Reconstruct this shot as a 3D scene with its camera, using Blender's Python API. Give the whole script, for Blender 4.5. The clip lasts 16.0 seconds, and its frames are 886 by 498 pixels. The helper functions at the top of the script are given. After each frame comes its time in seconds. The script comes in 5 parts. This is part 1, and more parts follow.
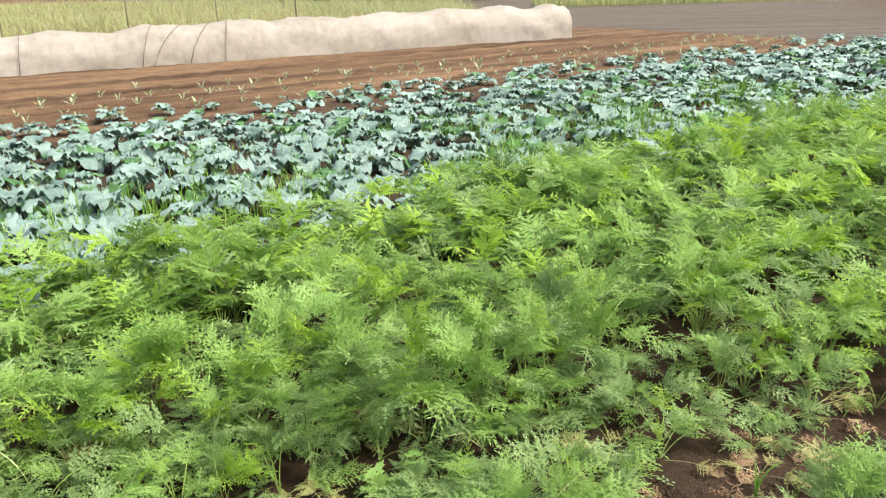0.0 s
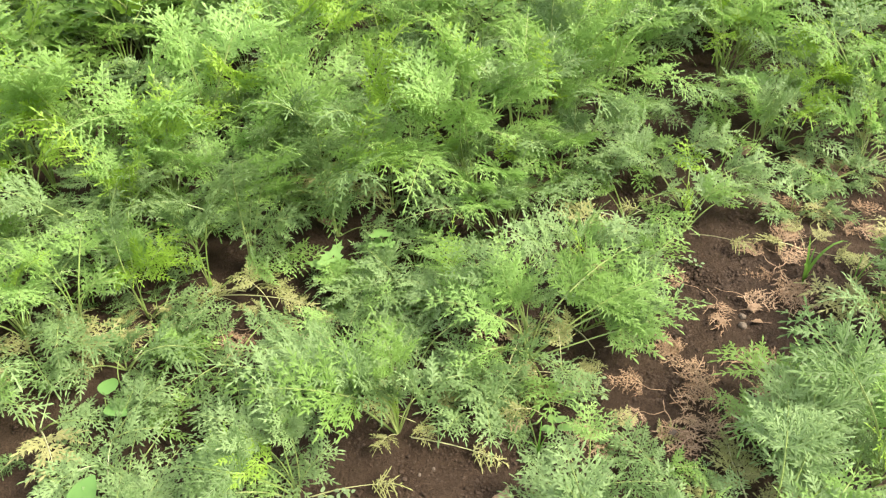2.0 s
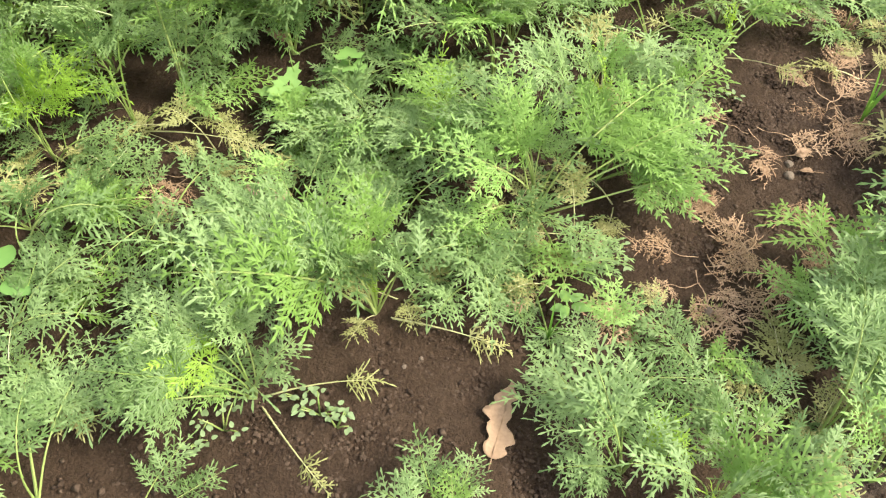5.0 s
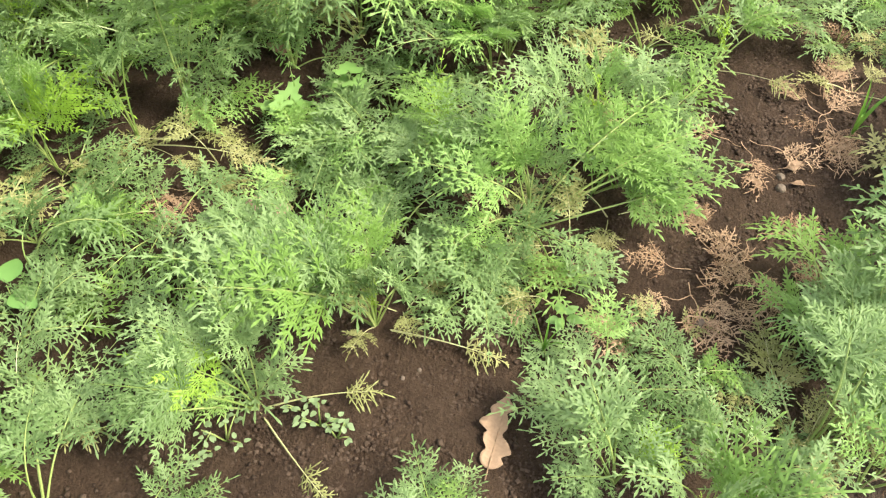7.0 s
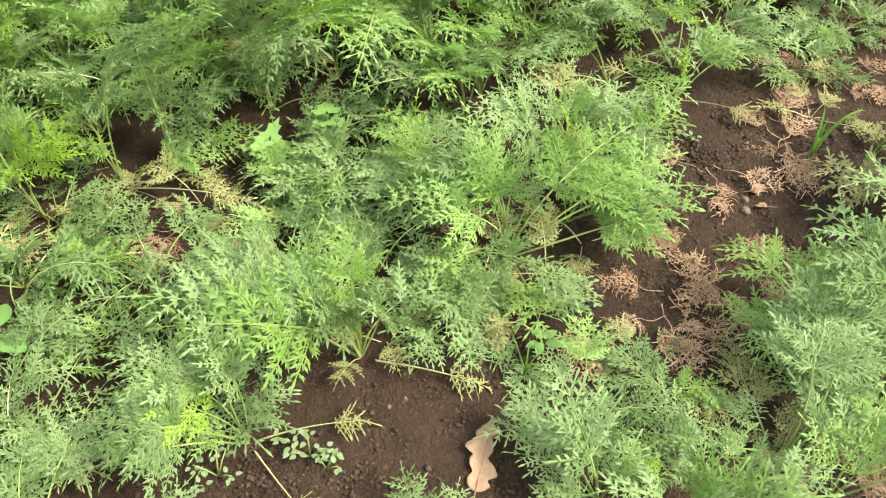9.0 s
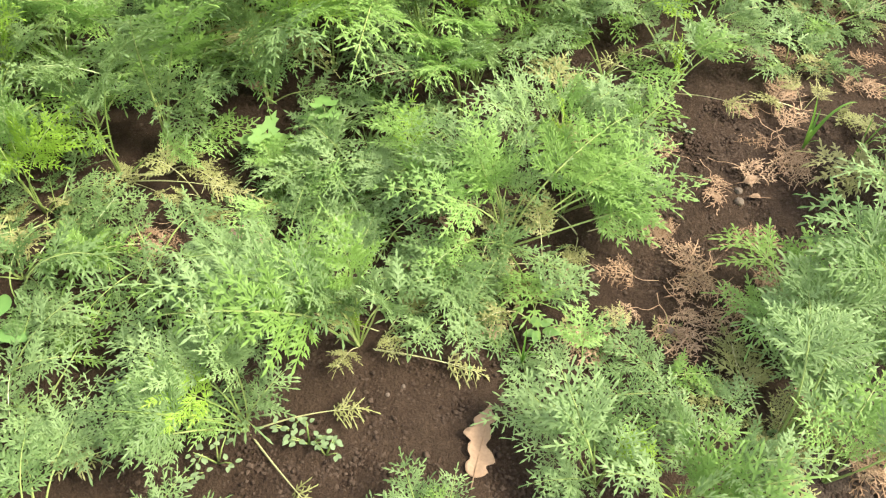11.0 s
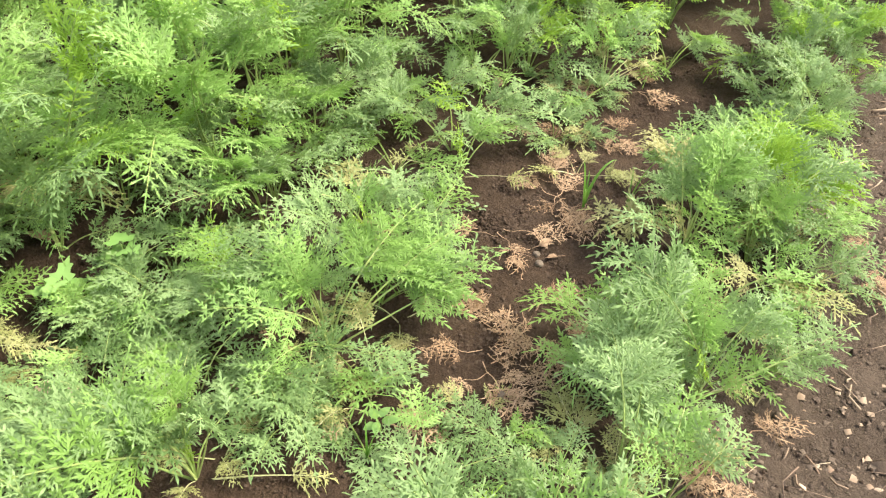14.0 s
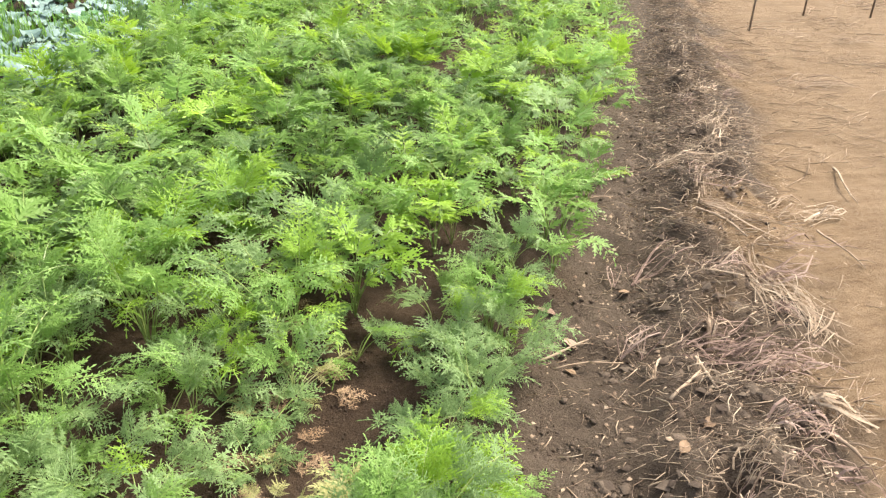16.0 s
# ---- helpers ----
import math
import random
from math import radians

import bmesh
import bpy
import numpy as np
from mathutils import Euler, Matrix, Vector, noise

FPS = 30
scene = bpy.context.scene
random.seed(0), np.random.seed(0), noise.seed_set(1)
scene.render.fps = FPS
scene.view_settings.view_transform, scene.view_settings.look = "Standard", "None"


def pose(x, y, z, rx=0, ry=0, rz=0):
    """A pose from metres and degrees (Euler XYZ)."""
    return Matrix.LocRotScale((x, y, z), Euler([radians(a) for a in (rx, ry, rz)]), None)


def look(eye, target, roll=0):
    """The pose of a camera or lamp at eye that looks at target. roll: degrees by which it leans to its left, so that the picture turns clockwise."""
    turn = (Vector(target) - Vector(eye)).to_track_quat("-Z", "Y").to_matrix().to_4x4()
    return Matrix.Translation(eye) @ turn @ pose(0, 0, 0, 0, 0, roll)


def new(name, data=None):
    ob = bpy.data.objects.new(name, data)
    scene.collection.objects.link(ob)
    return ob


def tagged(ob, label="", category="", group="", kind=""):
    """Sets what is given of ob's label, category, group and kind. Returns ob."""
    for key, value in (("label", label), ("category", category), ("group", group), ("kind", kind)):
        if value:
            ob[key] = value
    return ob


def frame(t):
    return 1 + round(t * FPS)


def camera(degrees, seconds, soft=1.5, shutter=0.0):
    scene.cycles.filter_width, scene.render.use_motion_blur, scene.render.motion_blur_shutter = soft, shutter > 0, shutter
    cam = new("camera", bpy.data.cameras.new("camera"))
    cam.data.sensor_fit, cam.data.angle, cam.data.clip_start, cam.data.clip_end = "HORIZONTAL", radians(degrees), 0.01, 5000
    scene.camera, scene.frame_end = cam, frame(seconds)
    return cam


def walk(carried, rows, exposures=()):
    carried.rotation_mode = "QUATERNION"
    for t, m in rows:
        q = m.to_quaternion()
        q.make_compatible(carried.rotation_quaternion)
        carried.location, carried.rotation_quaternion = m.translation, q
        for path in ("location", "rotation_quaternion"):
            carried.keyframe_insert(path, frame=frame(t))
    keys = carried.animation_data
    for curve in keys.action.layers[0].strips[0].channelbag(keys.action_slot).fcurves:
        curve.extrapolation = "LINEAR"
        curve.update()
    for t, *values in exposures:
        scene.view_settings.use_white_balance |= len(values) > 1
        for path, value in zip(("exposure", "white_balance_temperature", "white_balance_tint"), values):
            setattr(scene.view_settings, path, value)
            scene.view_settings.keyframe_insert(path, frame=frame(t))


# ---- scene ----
cam = camera(59.1, 16.0, soft=1.25, shutter=0.08)
PATH = [
    (0, (0.18, 0.118, 1.461), (0.047, 2.001, 0.8), -1.3),
    (0.5, (0.212, 0.245, 1.43), (-0.017, 2.094, 0.701), -0.2),
    (1, (0.223, 0.345, 1.357), (-0.034, 2.128, 0.489), 0.3),
    (1.5, (0.202, 0.484, 1.291), (0.012, 2.188, 0.261), 0.0),
    (2, (0.106, 0.665, 1.229), (0.083, 2.224, -0.023), -0.1),
    (2.5, (0.086, 0.774, 1.164), (0.107, 2.188, -0.251), -0.4),
    (3, (0.082, 0.861, 1.125), (0.162, 2.209, -0.35), 1.4),
    (3.5, (0.079, 0.915, 1.062), (0.179, 2.212, -0.457), 2.5),
    (4, (0.068, 0.955, 1.05), (0.157, 2.191, -0.519), 3.1),
    (6.5, (0.054, 0.961, 1.073), (0.141, 2.151, -0.533), 4.3),
    (7, (0.058, 0.961, 1.086), (0.143, 2.161, -0.512), 3.9),
    (7.5, (0.062, 0.959, 1.095), (0.149, 2.165, -0.498), 3.8),
    (8, (0.06, 0.953, 1.106), (0.163, 2.174, -0.474), 3.8),
    (8.5, (0.052, 0.943, 1.114), (0.179, 2.195, -0.44), 3.9),
    (9, (0.053, 0.931, 1.116), (0.193, 2.197, -0.426), 3.7),
    (11.5, (0.045, 0.908, 1.111), (0.203, 2.177, -0.427), 3.9),
    (12, (0.044, 0.906, 1.114), (0.207, 2.179, -0.42), 3.4),
    (12.5, (0.046, 0.899, 1.114), (0.233, 2.19, -0.402), 2.7),
    (13, (0.051, 0.888, 1.117), (0.3, 2.218, -0.356), 1.2),
    (13.5, (0.071, 0.878, 1.117), (0.495, 2.246, -0.28), 2.9),
    (14, (0.061, 0.865, 1.118), (0.667, 2.241, -0.201), 5.2),
    (14.5, (0.102, 0.858, 1.19), (0.872, 2.297, 0.034), 4.1),
    (15, (0.203, 0.847, 1.288), (1.15, 2.309, 0.305), 3.7),
    (15.5, (0.299, 0.837, 1.369), (1.397, 2.23, 0.445), 3.0),
    (16, (0.399, 0.835, 1.512), (1.525, 2.202, 0.584), 2.1),
]
walk(cam, [(t, look(eye, target, roll)) for t, eye, target, roll in PATH],
     exposures=[(0.0, 1.68), (1.0, 1.66), (2.0, 1.95), (3.0, 2.01), (12.5, 2.07), (13.5, 2.15), (14.5, 2.17), (15.0, 2.1), (16.0, 1.97)])

# ---- light ----
SUN_AZ, SUN_EL = 100.0, 50.0
world = bpy.data.worlds.new("sky")
scene.world = world
world.use_nodes = True
_wn = world.node_tree.nodes
_sky = _wn.new("ShaderNodeTexSky")
_sky.sky_type = "NISHITA"
_sky.sun_disc = False
_sky.sun_elevation = radians(SUN_EL)
_sky.sun_rotation = radians(SUN_AZ)
_sky.air_density, _sky.dust_density, _sky.ozone_density = 1.0, 4.0, 0.6
_wn["Background"].inputs["Strength"].default_value = 0.15
_haze = _wn.new("ShaderNodeMix")
_haze.data_type = "RGBA"
_haze.inputs[0].default_value = 0.55
_haze.inputs[7].default_value = (2.6, 2.5, 2.3, 1)
world.node_tree.links.new(_sky.outputs["Color"], _haze.inputs[6])
world.node_tree.links.new(_haze.outputs[2], _wn["Background"].inputs["Color"])
sun = new("sun", bpy.data.lights.new("sun", "SUN"))
sun.data.energy, sun.data.angle, sun.data.color = 2.0, radians(14), (1.0, 0.94, 0.82)
sun.matrix_world = look((30 * math.sin(radians(SUN_AZ)), 30 * math.cos(radians(SUN_AZ)), 30 * math.tan(radians(SUN_EL))), (0, 0, 0))

# ---- plan: u runs along the rows, v across them ----
ROW = radians(38)
CU, SU = math.cos(ROW), math.sin(ROW)


def at_uv(u, v):
    return CU * u - SU * v, SU * u + CU * v


rng = np.random.default_rng(7)


def hashed(ix, iy, seed):
    h = (ix.astype(np.int64) * 374761393 + iy.astype(np.int64) * 668265263 + seed * 974711) & 0x7FFFFFFF
    h = ((h ^ (h >> 13)) * 1274126177) & 0x7FFFFFFF
    return ((h ^ (h >> 16)) & 0xFFFF) / 65535.0


def rough_noise(x, y, scale, seed=0):
    """Smooth value noise from -1 to 1, with bumps about 1 / scale wide."""
    x, y = np.asarray(x, float) * scale, np.asarray(y, float) * scale
    ix, iy = np.floor(x), np.floor(y)
    fx, fy = x - ix, y - iy
    fx, fy = fx * fx * (3 - 2 * fx), fy * fy * (3 - 2 * fy)
    a, b = hashed(ix, iy, seed), hashed(ix + 1, iy, seed)
    c, d = hashed(ix, iy + 1, seed), hashed(ix + 1, iy + 1, seed)
    return 2 * ((a * (1 - fx) + b * fx) * (1 - fy) + (c * (1 - fx) + d * fx) * fy) - 1


def step(a, b, x):
    t = np.clip((np.asarray(x, float) - a) / (b - a), 0, 1)
    return t * t * (3 - 2 * t)


def ground_z(u, v):
    """Height of the soil."""
    u, v = np.asarray(u, float), np.asarray(v, float)
    z = 0.012 * rough_noise(u, v, 3.1, 1) + 0.007 * rough_noise(u, v, 8.0, 2)
    z = z + step(0.62, 0.35, v) * step(-1.2, -0.5, v) * (0.02 * rough_noise(u, v, 5, 8) + 0.014 * rough_noise(u, v, 13, 18))
    z = z - 0.02 * step(0.1, 0.3, v) * step(0.6, 0.45, v)
    z = z + 0.085 * step(0.24, 0.02, v) * step(-0.45, -0.12, v) * (0.8 + 0.7 * rough_noise(u, v, 4, 3) + 0.7 * rough_noise(u, v, 9, 13))
    tilled = step(9.2, 9.8, v) * step(14.6, 14.0, v) * step(16.8, 16.2, u)
    z = z + tilled * (0.03 * np.sin(v * 2 * np.pi / 0.62) + 0.015 * rough_noise(u * 0.25, v, 2.2, 5) + 0.02 * rough_noise(u, v, 5, 15))
    z = z + 0.06 * step(14, 30, v) * rough_noise(u, v, 0.2, 6)
    return z


# ---- materials ----
def material(name):
    m = bpy.data.materials.new(name)
    m.use_nodes = True
    return m, m.node_tree.nodes, m.node_tree.links, m.node_tree.nodes["Principled BSDF"]


def noise_node(nodes, links, scale, detail=3.0, coord=None, rough=0.55):
    n = nodes.new("ShaderNodeTexNoise")
    n.inputs["Scale"].default_value = scale
    n.inputs["Detail"].default_value = detail
    n.inputs["Roughness"].default_value = rough
    if coord is not None:
        links.new(coord, n.inputs["Vector"])
    return n.outputs["Fac"]


def ramp_node(nodes, links, fac, stops):
    r = nodes.new("ShaderNodeValToRGB")
    e = r.color_ramp.elements
    while len(e) < len(stops):
        e.new(0.5)
    for k, (p, c) in enumerate(stops):
        e[k].position, e[k].color = p, (*c, 1)
    links.new(fac, r.inputs["Fac"])
    return r.outputs["Color"]


def math_node(nodes, links, op, a, b):
    n = nodes.new("ShaderNodeMath")
    n.operation = op
    for k, s in enumerate((a, b)):
        if isinstance(s, (int, float)):
            n.inputs[k].default_value = s
        else:
            links.new(s, n.inputs[k])
    return n.outputs[0]


def mix_node(nodes, links, fac, a, b):
    n = nodes.new("ShaderNodeMix")
    n.data_type = "RGBA"
    for key, s in ((0, fac), (6, a), (7, b)):
        if isinstance(s, (int, float)):
            n.inputs[key].default_value = s
        elif isinstance(s, tuple):
            n.inputs[key].default_value = (*s, 1)
        else:
            links.new(s, n.inputs[key])
    return n.outputs[2]


def bump_node(nodes, links, height, strength, distance):
    n = nodes.new("ShaderNodeBump")
    n.inputs["Strength"].default_value, n.inputs["Distance"].default_value = strength, distance
    links.new(height, n.inputs["Height"])
    return n.outputs["Normal"]


def leaf_material(name, dark, light, rough=0.5, through_light=0.3, glow=(0.19, 0.33, 0.06), patch=2.5, vein=60.0, sheen=0.35, relief=0.25, depth=0.002, fleck=0.16):
    """Thin foliage: colour varies by plant, by leaflet and along the row; light passes through."""
    m, nodes, links, bsdf = material(name)
    geo, info = nodes.new("ShaderNodeNewGeometry"), nodes.new("ShaderNodeObjectInfo")
    broad = noise_node(nodes, links, patch, 2.0, geo.outputs["Position"])
    fine = noise_node(nodes, links, vein, 3.0, geo.outputs["Position"])
    f = math_node(nodes, links, "MULTIPLY", broad, 0.45)
    f = math_node(nodes, links, "ADD", f, math_node(nodes, links, "MULTIPLY", fine, 0.25))
    f = math_node(nodes, links, "ADD", f, math_node(nodes, links, "MULTIPLY", info.outputs["Random"], 0.36))
    tint = nodes.new("ShaderNodeAttribute")
    tint.attribute_name = "leaf_tint"
    f = math_node(nodes, links, "ADD", f, math_node(nodes, links, "MULTIPLY", tint.outputs["Fac"], 0.75))
    f = math_node(nodes, links, "ADD", f, math_node(nodes, links, "MULTIPLY", geo.outputs["Random Per Island"], fleck))
    col = ramp_node(nodes, links, f, [(0.3, dark), (0.95, light)])
    links.new(col, bsdf.inputs["Base Color"])
    bsdf.inputs["Roughness"].default_value = rough
    bsdf.inputs["Specular IOR Level"].default_value = sheen
    links.new(bump_node(nodes, links, fine, relief, depth), bsdf.inputs["Normal"])
    tr, mx = nodes.new("ShaderNodeBsdfTranslucent"), nodes.new("ShaderNodeMixShader")
    links.new(mix_node(nodes, links, 0.6, col, glow), tr.inputs["Color"])
    mx.inputs["Fac"].default_value = through_light
    links.new(bsdf.outputs[0], mx.inputs[1])
    links.new(tr.outputs[0], mx.inputs[2])
    links.new(mx.outputs[0], nodes["Material Output"].inputs["Surface"])
    return m


def rough_material(name, stops, scale, bump=0.5, rough=0.9, depth=0.004, per_object=0.3):
    """Straw, stone, bark, dry leaves: two scales of noise, and a shift from thing to thing."""
    m, nodes, links, bsdf = material(name)
    geo, info = nodes.new("ShaderNodeNewGeometry"), nodes.new("ShaderNodeObjectInfo")
    a = noise_node(nodes, links, scale, 5.0, geo.outputs["Position"])
    b = noise_node(nodes, links, scale * 9, 4.0, geo.outputs["Position"])
    f = math_node(nodes, links, "ADD", math_node(nodes, links, "MULTIPLY", a, 0.5), math_node(nodes, links, "MULTIPLY", b, 0.35))
    f = math_node(nodes, links, "ADD", f, math_node(nodes, links, "MULTIPLY", math_node(nodes, links, "SUBTRACT", info.outputs["Random"], 0.5), per_object))
    f = math_node(nodes, links, "ADD", f, math_node(nodes, links, "MULTIPLY", math_node(nodes, links, "SUBTRACT", geo.outputs["Random Per Island"], 0.3), 0.5))
    links.new(ramp_node(nodes, links, f, stops), bsdf.inputs["Base Color"])
    bsdf.inputs["Roughness"].default_value = rough
    bsdf.inputs["Specular IOR Level"].default_value = 0.25
    links.new(bump_node(nodes, links, b, bump, depth), bsdf.inputs["Normal"])
    return m


MATURE = leaf_material("carrot_leaf_mature", (0.095, 0.17, 0.046), (0.325, 0.455, 0.185), 0.5, 0.38, glow=(0.265, 0.39, 0.1), fleck=0.14, sheen=0.3)
FRESH = leaf_material("carrot_leaf_fresh", (0.165, 0.285, 0.045), (0.355, 0.54, 0.17), 0.5, 0.48, glow=(0.3, 0.47, 0.12), fleck=0.1)
YOUNG = leaf_material("carrot_leaf_young", (0.21, 0.36, 0.03), (0.38, 0.56, 0.095), 0.5, 0.45, glow=(0.35, 0.5, 0.05), fleck=0.1)
FADING = leaf_material("carrot_leaf_fading", (0.2, 0.225, 0.07), (0.36, 0.345, 0.145), 0.6, 0.25, glow=(0.4, 0.35, 0.06))
DRIED = rough_material("carrot_leaf_dried", [(0.2, (0.176, 0.106, 0.057)), (0.9, (0.405, 0.282, 0.176))], 20, 0.2)
STEM = leaf_material("carrot_stem", (0.17, 0.27, 0.05), (0.36, 0.42, 0.14), 0.4, 0.12, patch=6, sheen=0.5)
STEM_PALE = leaf_material("carrot_stem_pale", (0.36, 0.38, 0.15), (0.55, 0.5, 0.28), 0.5, 0.1, patch=6)
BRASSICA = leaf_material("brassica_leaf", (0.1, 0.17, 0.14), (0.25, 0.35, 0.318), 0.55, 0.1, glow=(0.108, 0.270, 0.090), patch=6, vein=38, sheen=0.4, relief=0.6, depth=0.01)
# darker green, for about one whole brassica leaf in seven, picked at random
BRASSICA_GREEN = leaf_material("brassica_leaf_green", (0.045, 0.12, 0.04), (0.11, 0.24, 0.09), 0.45, 0.2, patch=4, vein=30)
BRASSICA_RIB = leaf_material("brassica_rib", (0.3, 0.42, 0.26), (0.48, 0.58, 0.4), 0.45, 0.05)
WEED_PALE = leaf_material("pale_weed_leaf", (0.16, 0.31, 0.07), (0.29, 0.46, 0.15), 0.55, 0.3)
SEEDLING = leaf_material("transplant_leaf", (0.2, 0.25, 0.13), (0.38, 0.4, 0.25), 0.6, 0.2)
WEED_GREY = leaf_material("grey_green_weed_leaf", (0.13, 0.19, 0.08), (0.26, 0.35, 0.17), 0.55, 0.25)
WEED = leaf_material("weed_leaf", (0.1, 0.22, 0.045), (0.2, 0.36, 0.1), 0.5, 0.3)
GRASS = leaf_material("grass_blade", (0.075, 0.2, 0.022), (0.19, 0.37, 0.05), 0.5, 0.35, patch=1.2)
MEADOW = leaf_material("meadow_grass", (0.270, 0.315, 0.126), (0.360, 0.396, 0.189), 0.7, 0.35, glow=(0.405, 0.405, 0.135), patch=0.5, vein=6)
BUSH = leaf_material("bush_leaf", (0.03, 0.07, 0.02), (0.1, 0.18, 0.05), 0.6, 0.25, patch=0.8, vein=8)
STRAW = rough_material("straw", [(0.15, (0.079, 0.053, 0.037)), (0.55, (0.211, 0.145, 0.101)), (1.0, (0.422, 0.326, 0.229))], 12, 0.3, 0.75)
STRAW_PALE = rough_material("pale_straw", [(0.15, (0.176, 0.114, 0.075)), (0.55, (0.334, 0.246, 0.167)), (1.0, (0.546, 0.440, 0.317))], 12, 0.3, 0.75)
STRAW_PINK = rough_material("pinkish_straw", [(0.15, (0.106, 0.066, 0.051)), (0.55, (0.238, 0.158, 0.123)), (1.0, (0.405, 0.299, 0.238))], 12, 0.3, 0.75)
CLOD = rough_material("path_clod", [(0.1, (0.036, 0.026, 0.019)), (0.6, (0.078, 0.056, 0.041)), (1.0, (0.155, 0.118, 0.086))], 30, 0.7, 0.95, 0.003)
WOOD = rough_material("weathered_wood", [(0.2, (0.06, 0.045, 0.035)), (0.9, (0.22, 0.17, 0.13))], 9, 0.5, 0.85)
BROWN_LEAF = rough_material("dead_leaf", [(0.15, (0.17, 0.105, 0.06)), (0.6, (0.25, 0.165, 0.098)), (0.95, (0.36, 0.25, 0.155))], 25, 0.4, 0.7, 0.002)
PINK_LEAF = rough_material("faded_dead_leaf", [(0.15, (0.22, 0.13, 0.09)), (0.9, (0.5, 0.34, 0.25))], 25, 0.4, 0.75, 0.002)
CRUMB = rough_material("soil_crumb", [(0.1, (0.02, 0.0125, 0.008)), (0.6, (0.045, 0.029, 0.018)), (1.0, (0.085, 0.059, 0.039))], 30, 0.7, 0.95, 0.003)
STONE = rough_material("pebble", [(0.1, (0.053, 0.040, 0.028)), (0.9, (0.150, 0.116, 0.083))], 20, 0.4, 0.8, 0.003)


def net_material():
    m, nodes, links, bsdf = material("insect_net")
    geo = nodes.new("ShaderNodeNewGeometry")
    a = noise_node(nodes, links, 1.1, 4.0, geo.outputs["Position"])
    b = noise_node(nodes, links, 7.0, 4.0, geo.outputs["Position"])
    f = math_node(nodes, links, "ADD", math_node(nodes, links, "MULTIPLY", a, 0.6), math_node(nodes, links, "MULTIPLY", b, 0.4))
    col = ramp_node(nodes, links, f, [(0.3, (0.324, 0.284, 0.230)), (0.5, (0.450, 0.405, 0.347)), (0.72, (0.558, 0.522, 0.468))])
    links.new(col, bsdf.inputs["Base Color"])
    bsdf.inputs["Roughness"].default_value = 0.65
    links.new(bump_node(nodes, links, b, 0.5, 0.03), bsdf.inputs["Normal"])
    tr, mx = nodes.new("ShaderNodeBsdfTranslucent"), nodes.new("ShaderNodeMixShader")
    links.new(col, tr.inputs["Color"])
    mx.inputs["Fac"].default_value = 0.4
    links.new(bsdf.outputs[0], mx.inputs[1])
    links.new(tr.outputs[0], mx.inputs[2])
    links.new(mx.outputs[0], nodes["Material Output"].inputs["Surface"])
    return m


NET = net_material()


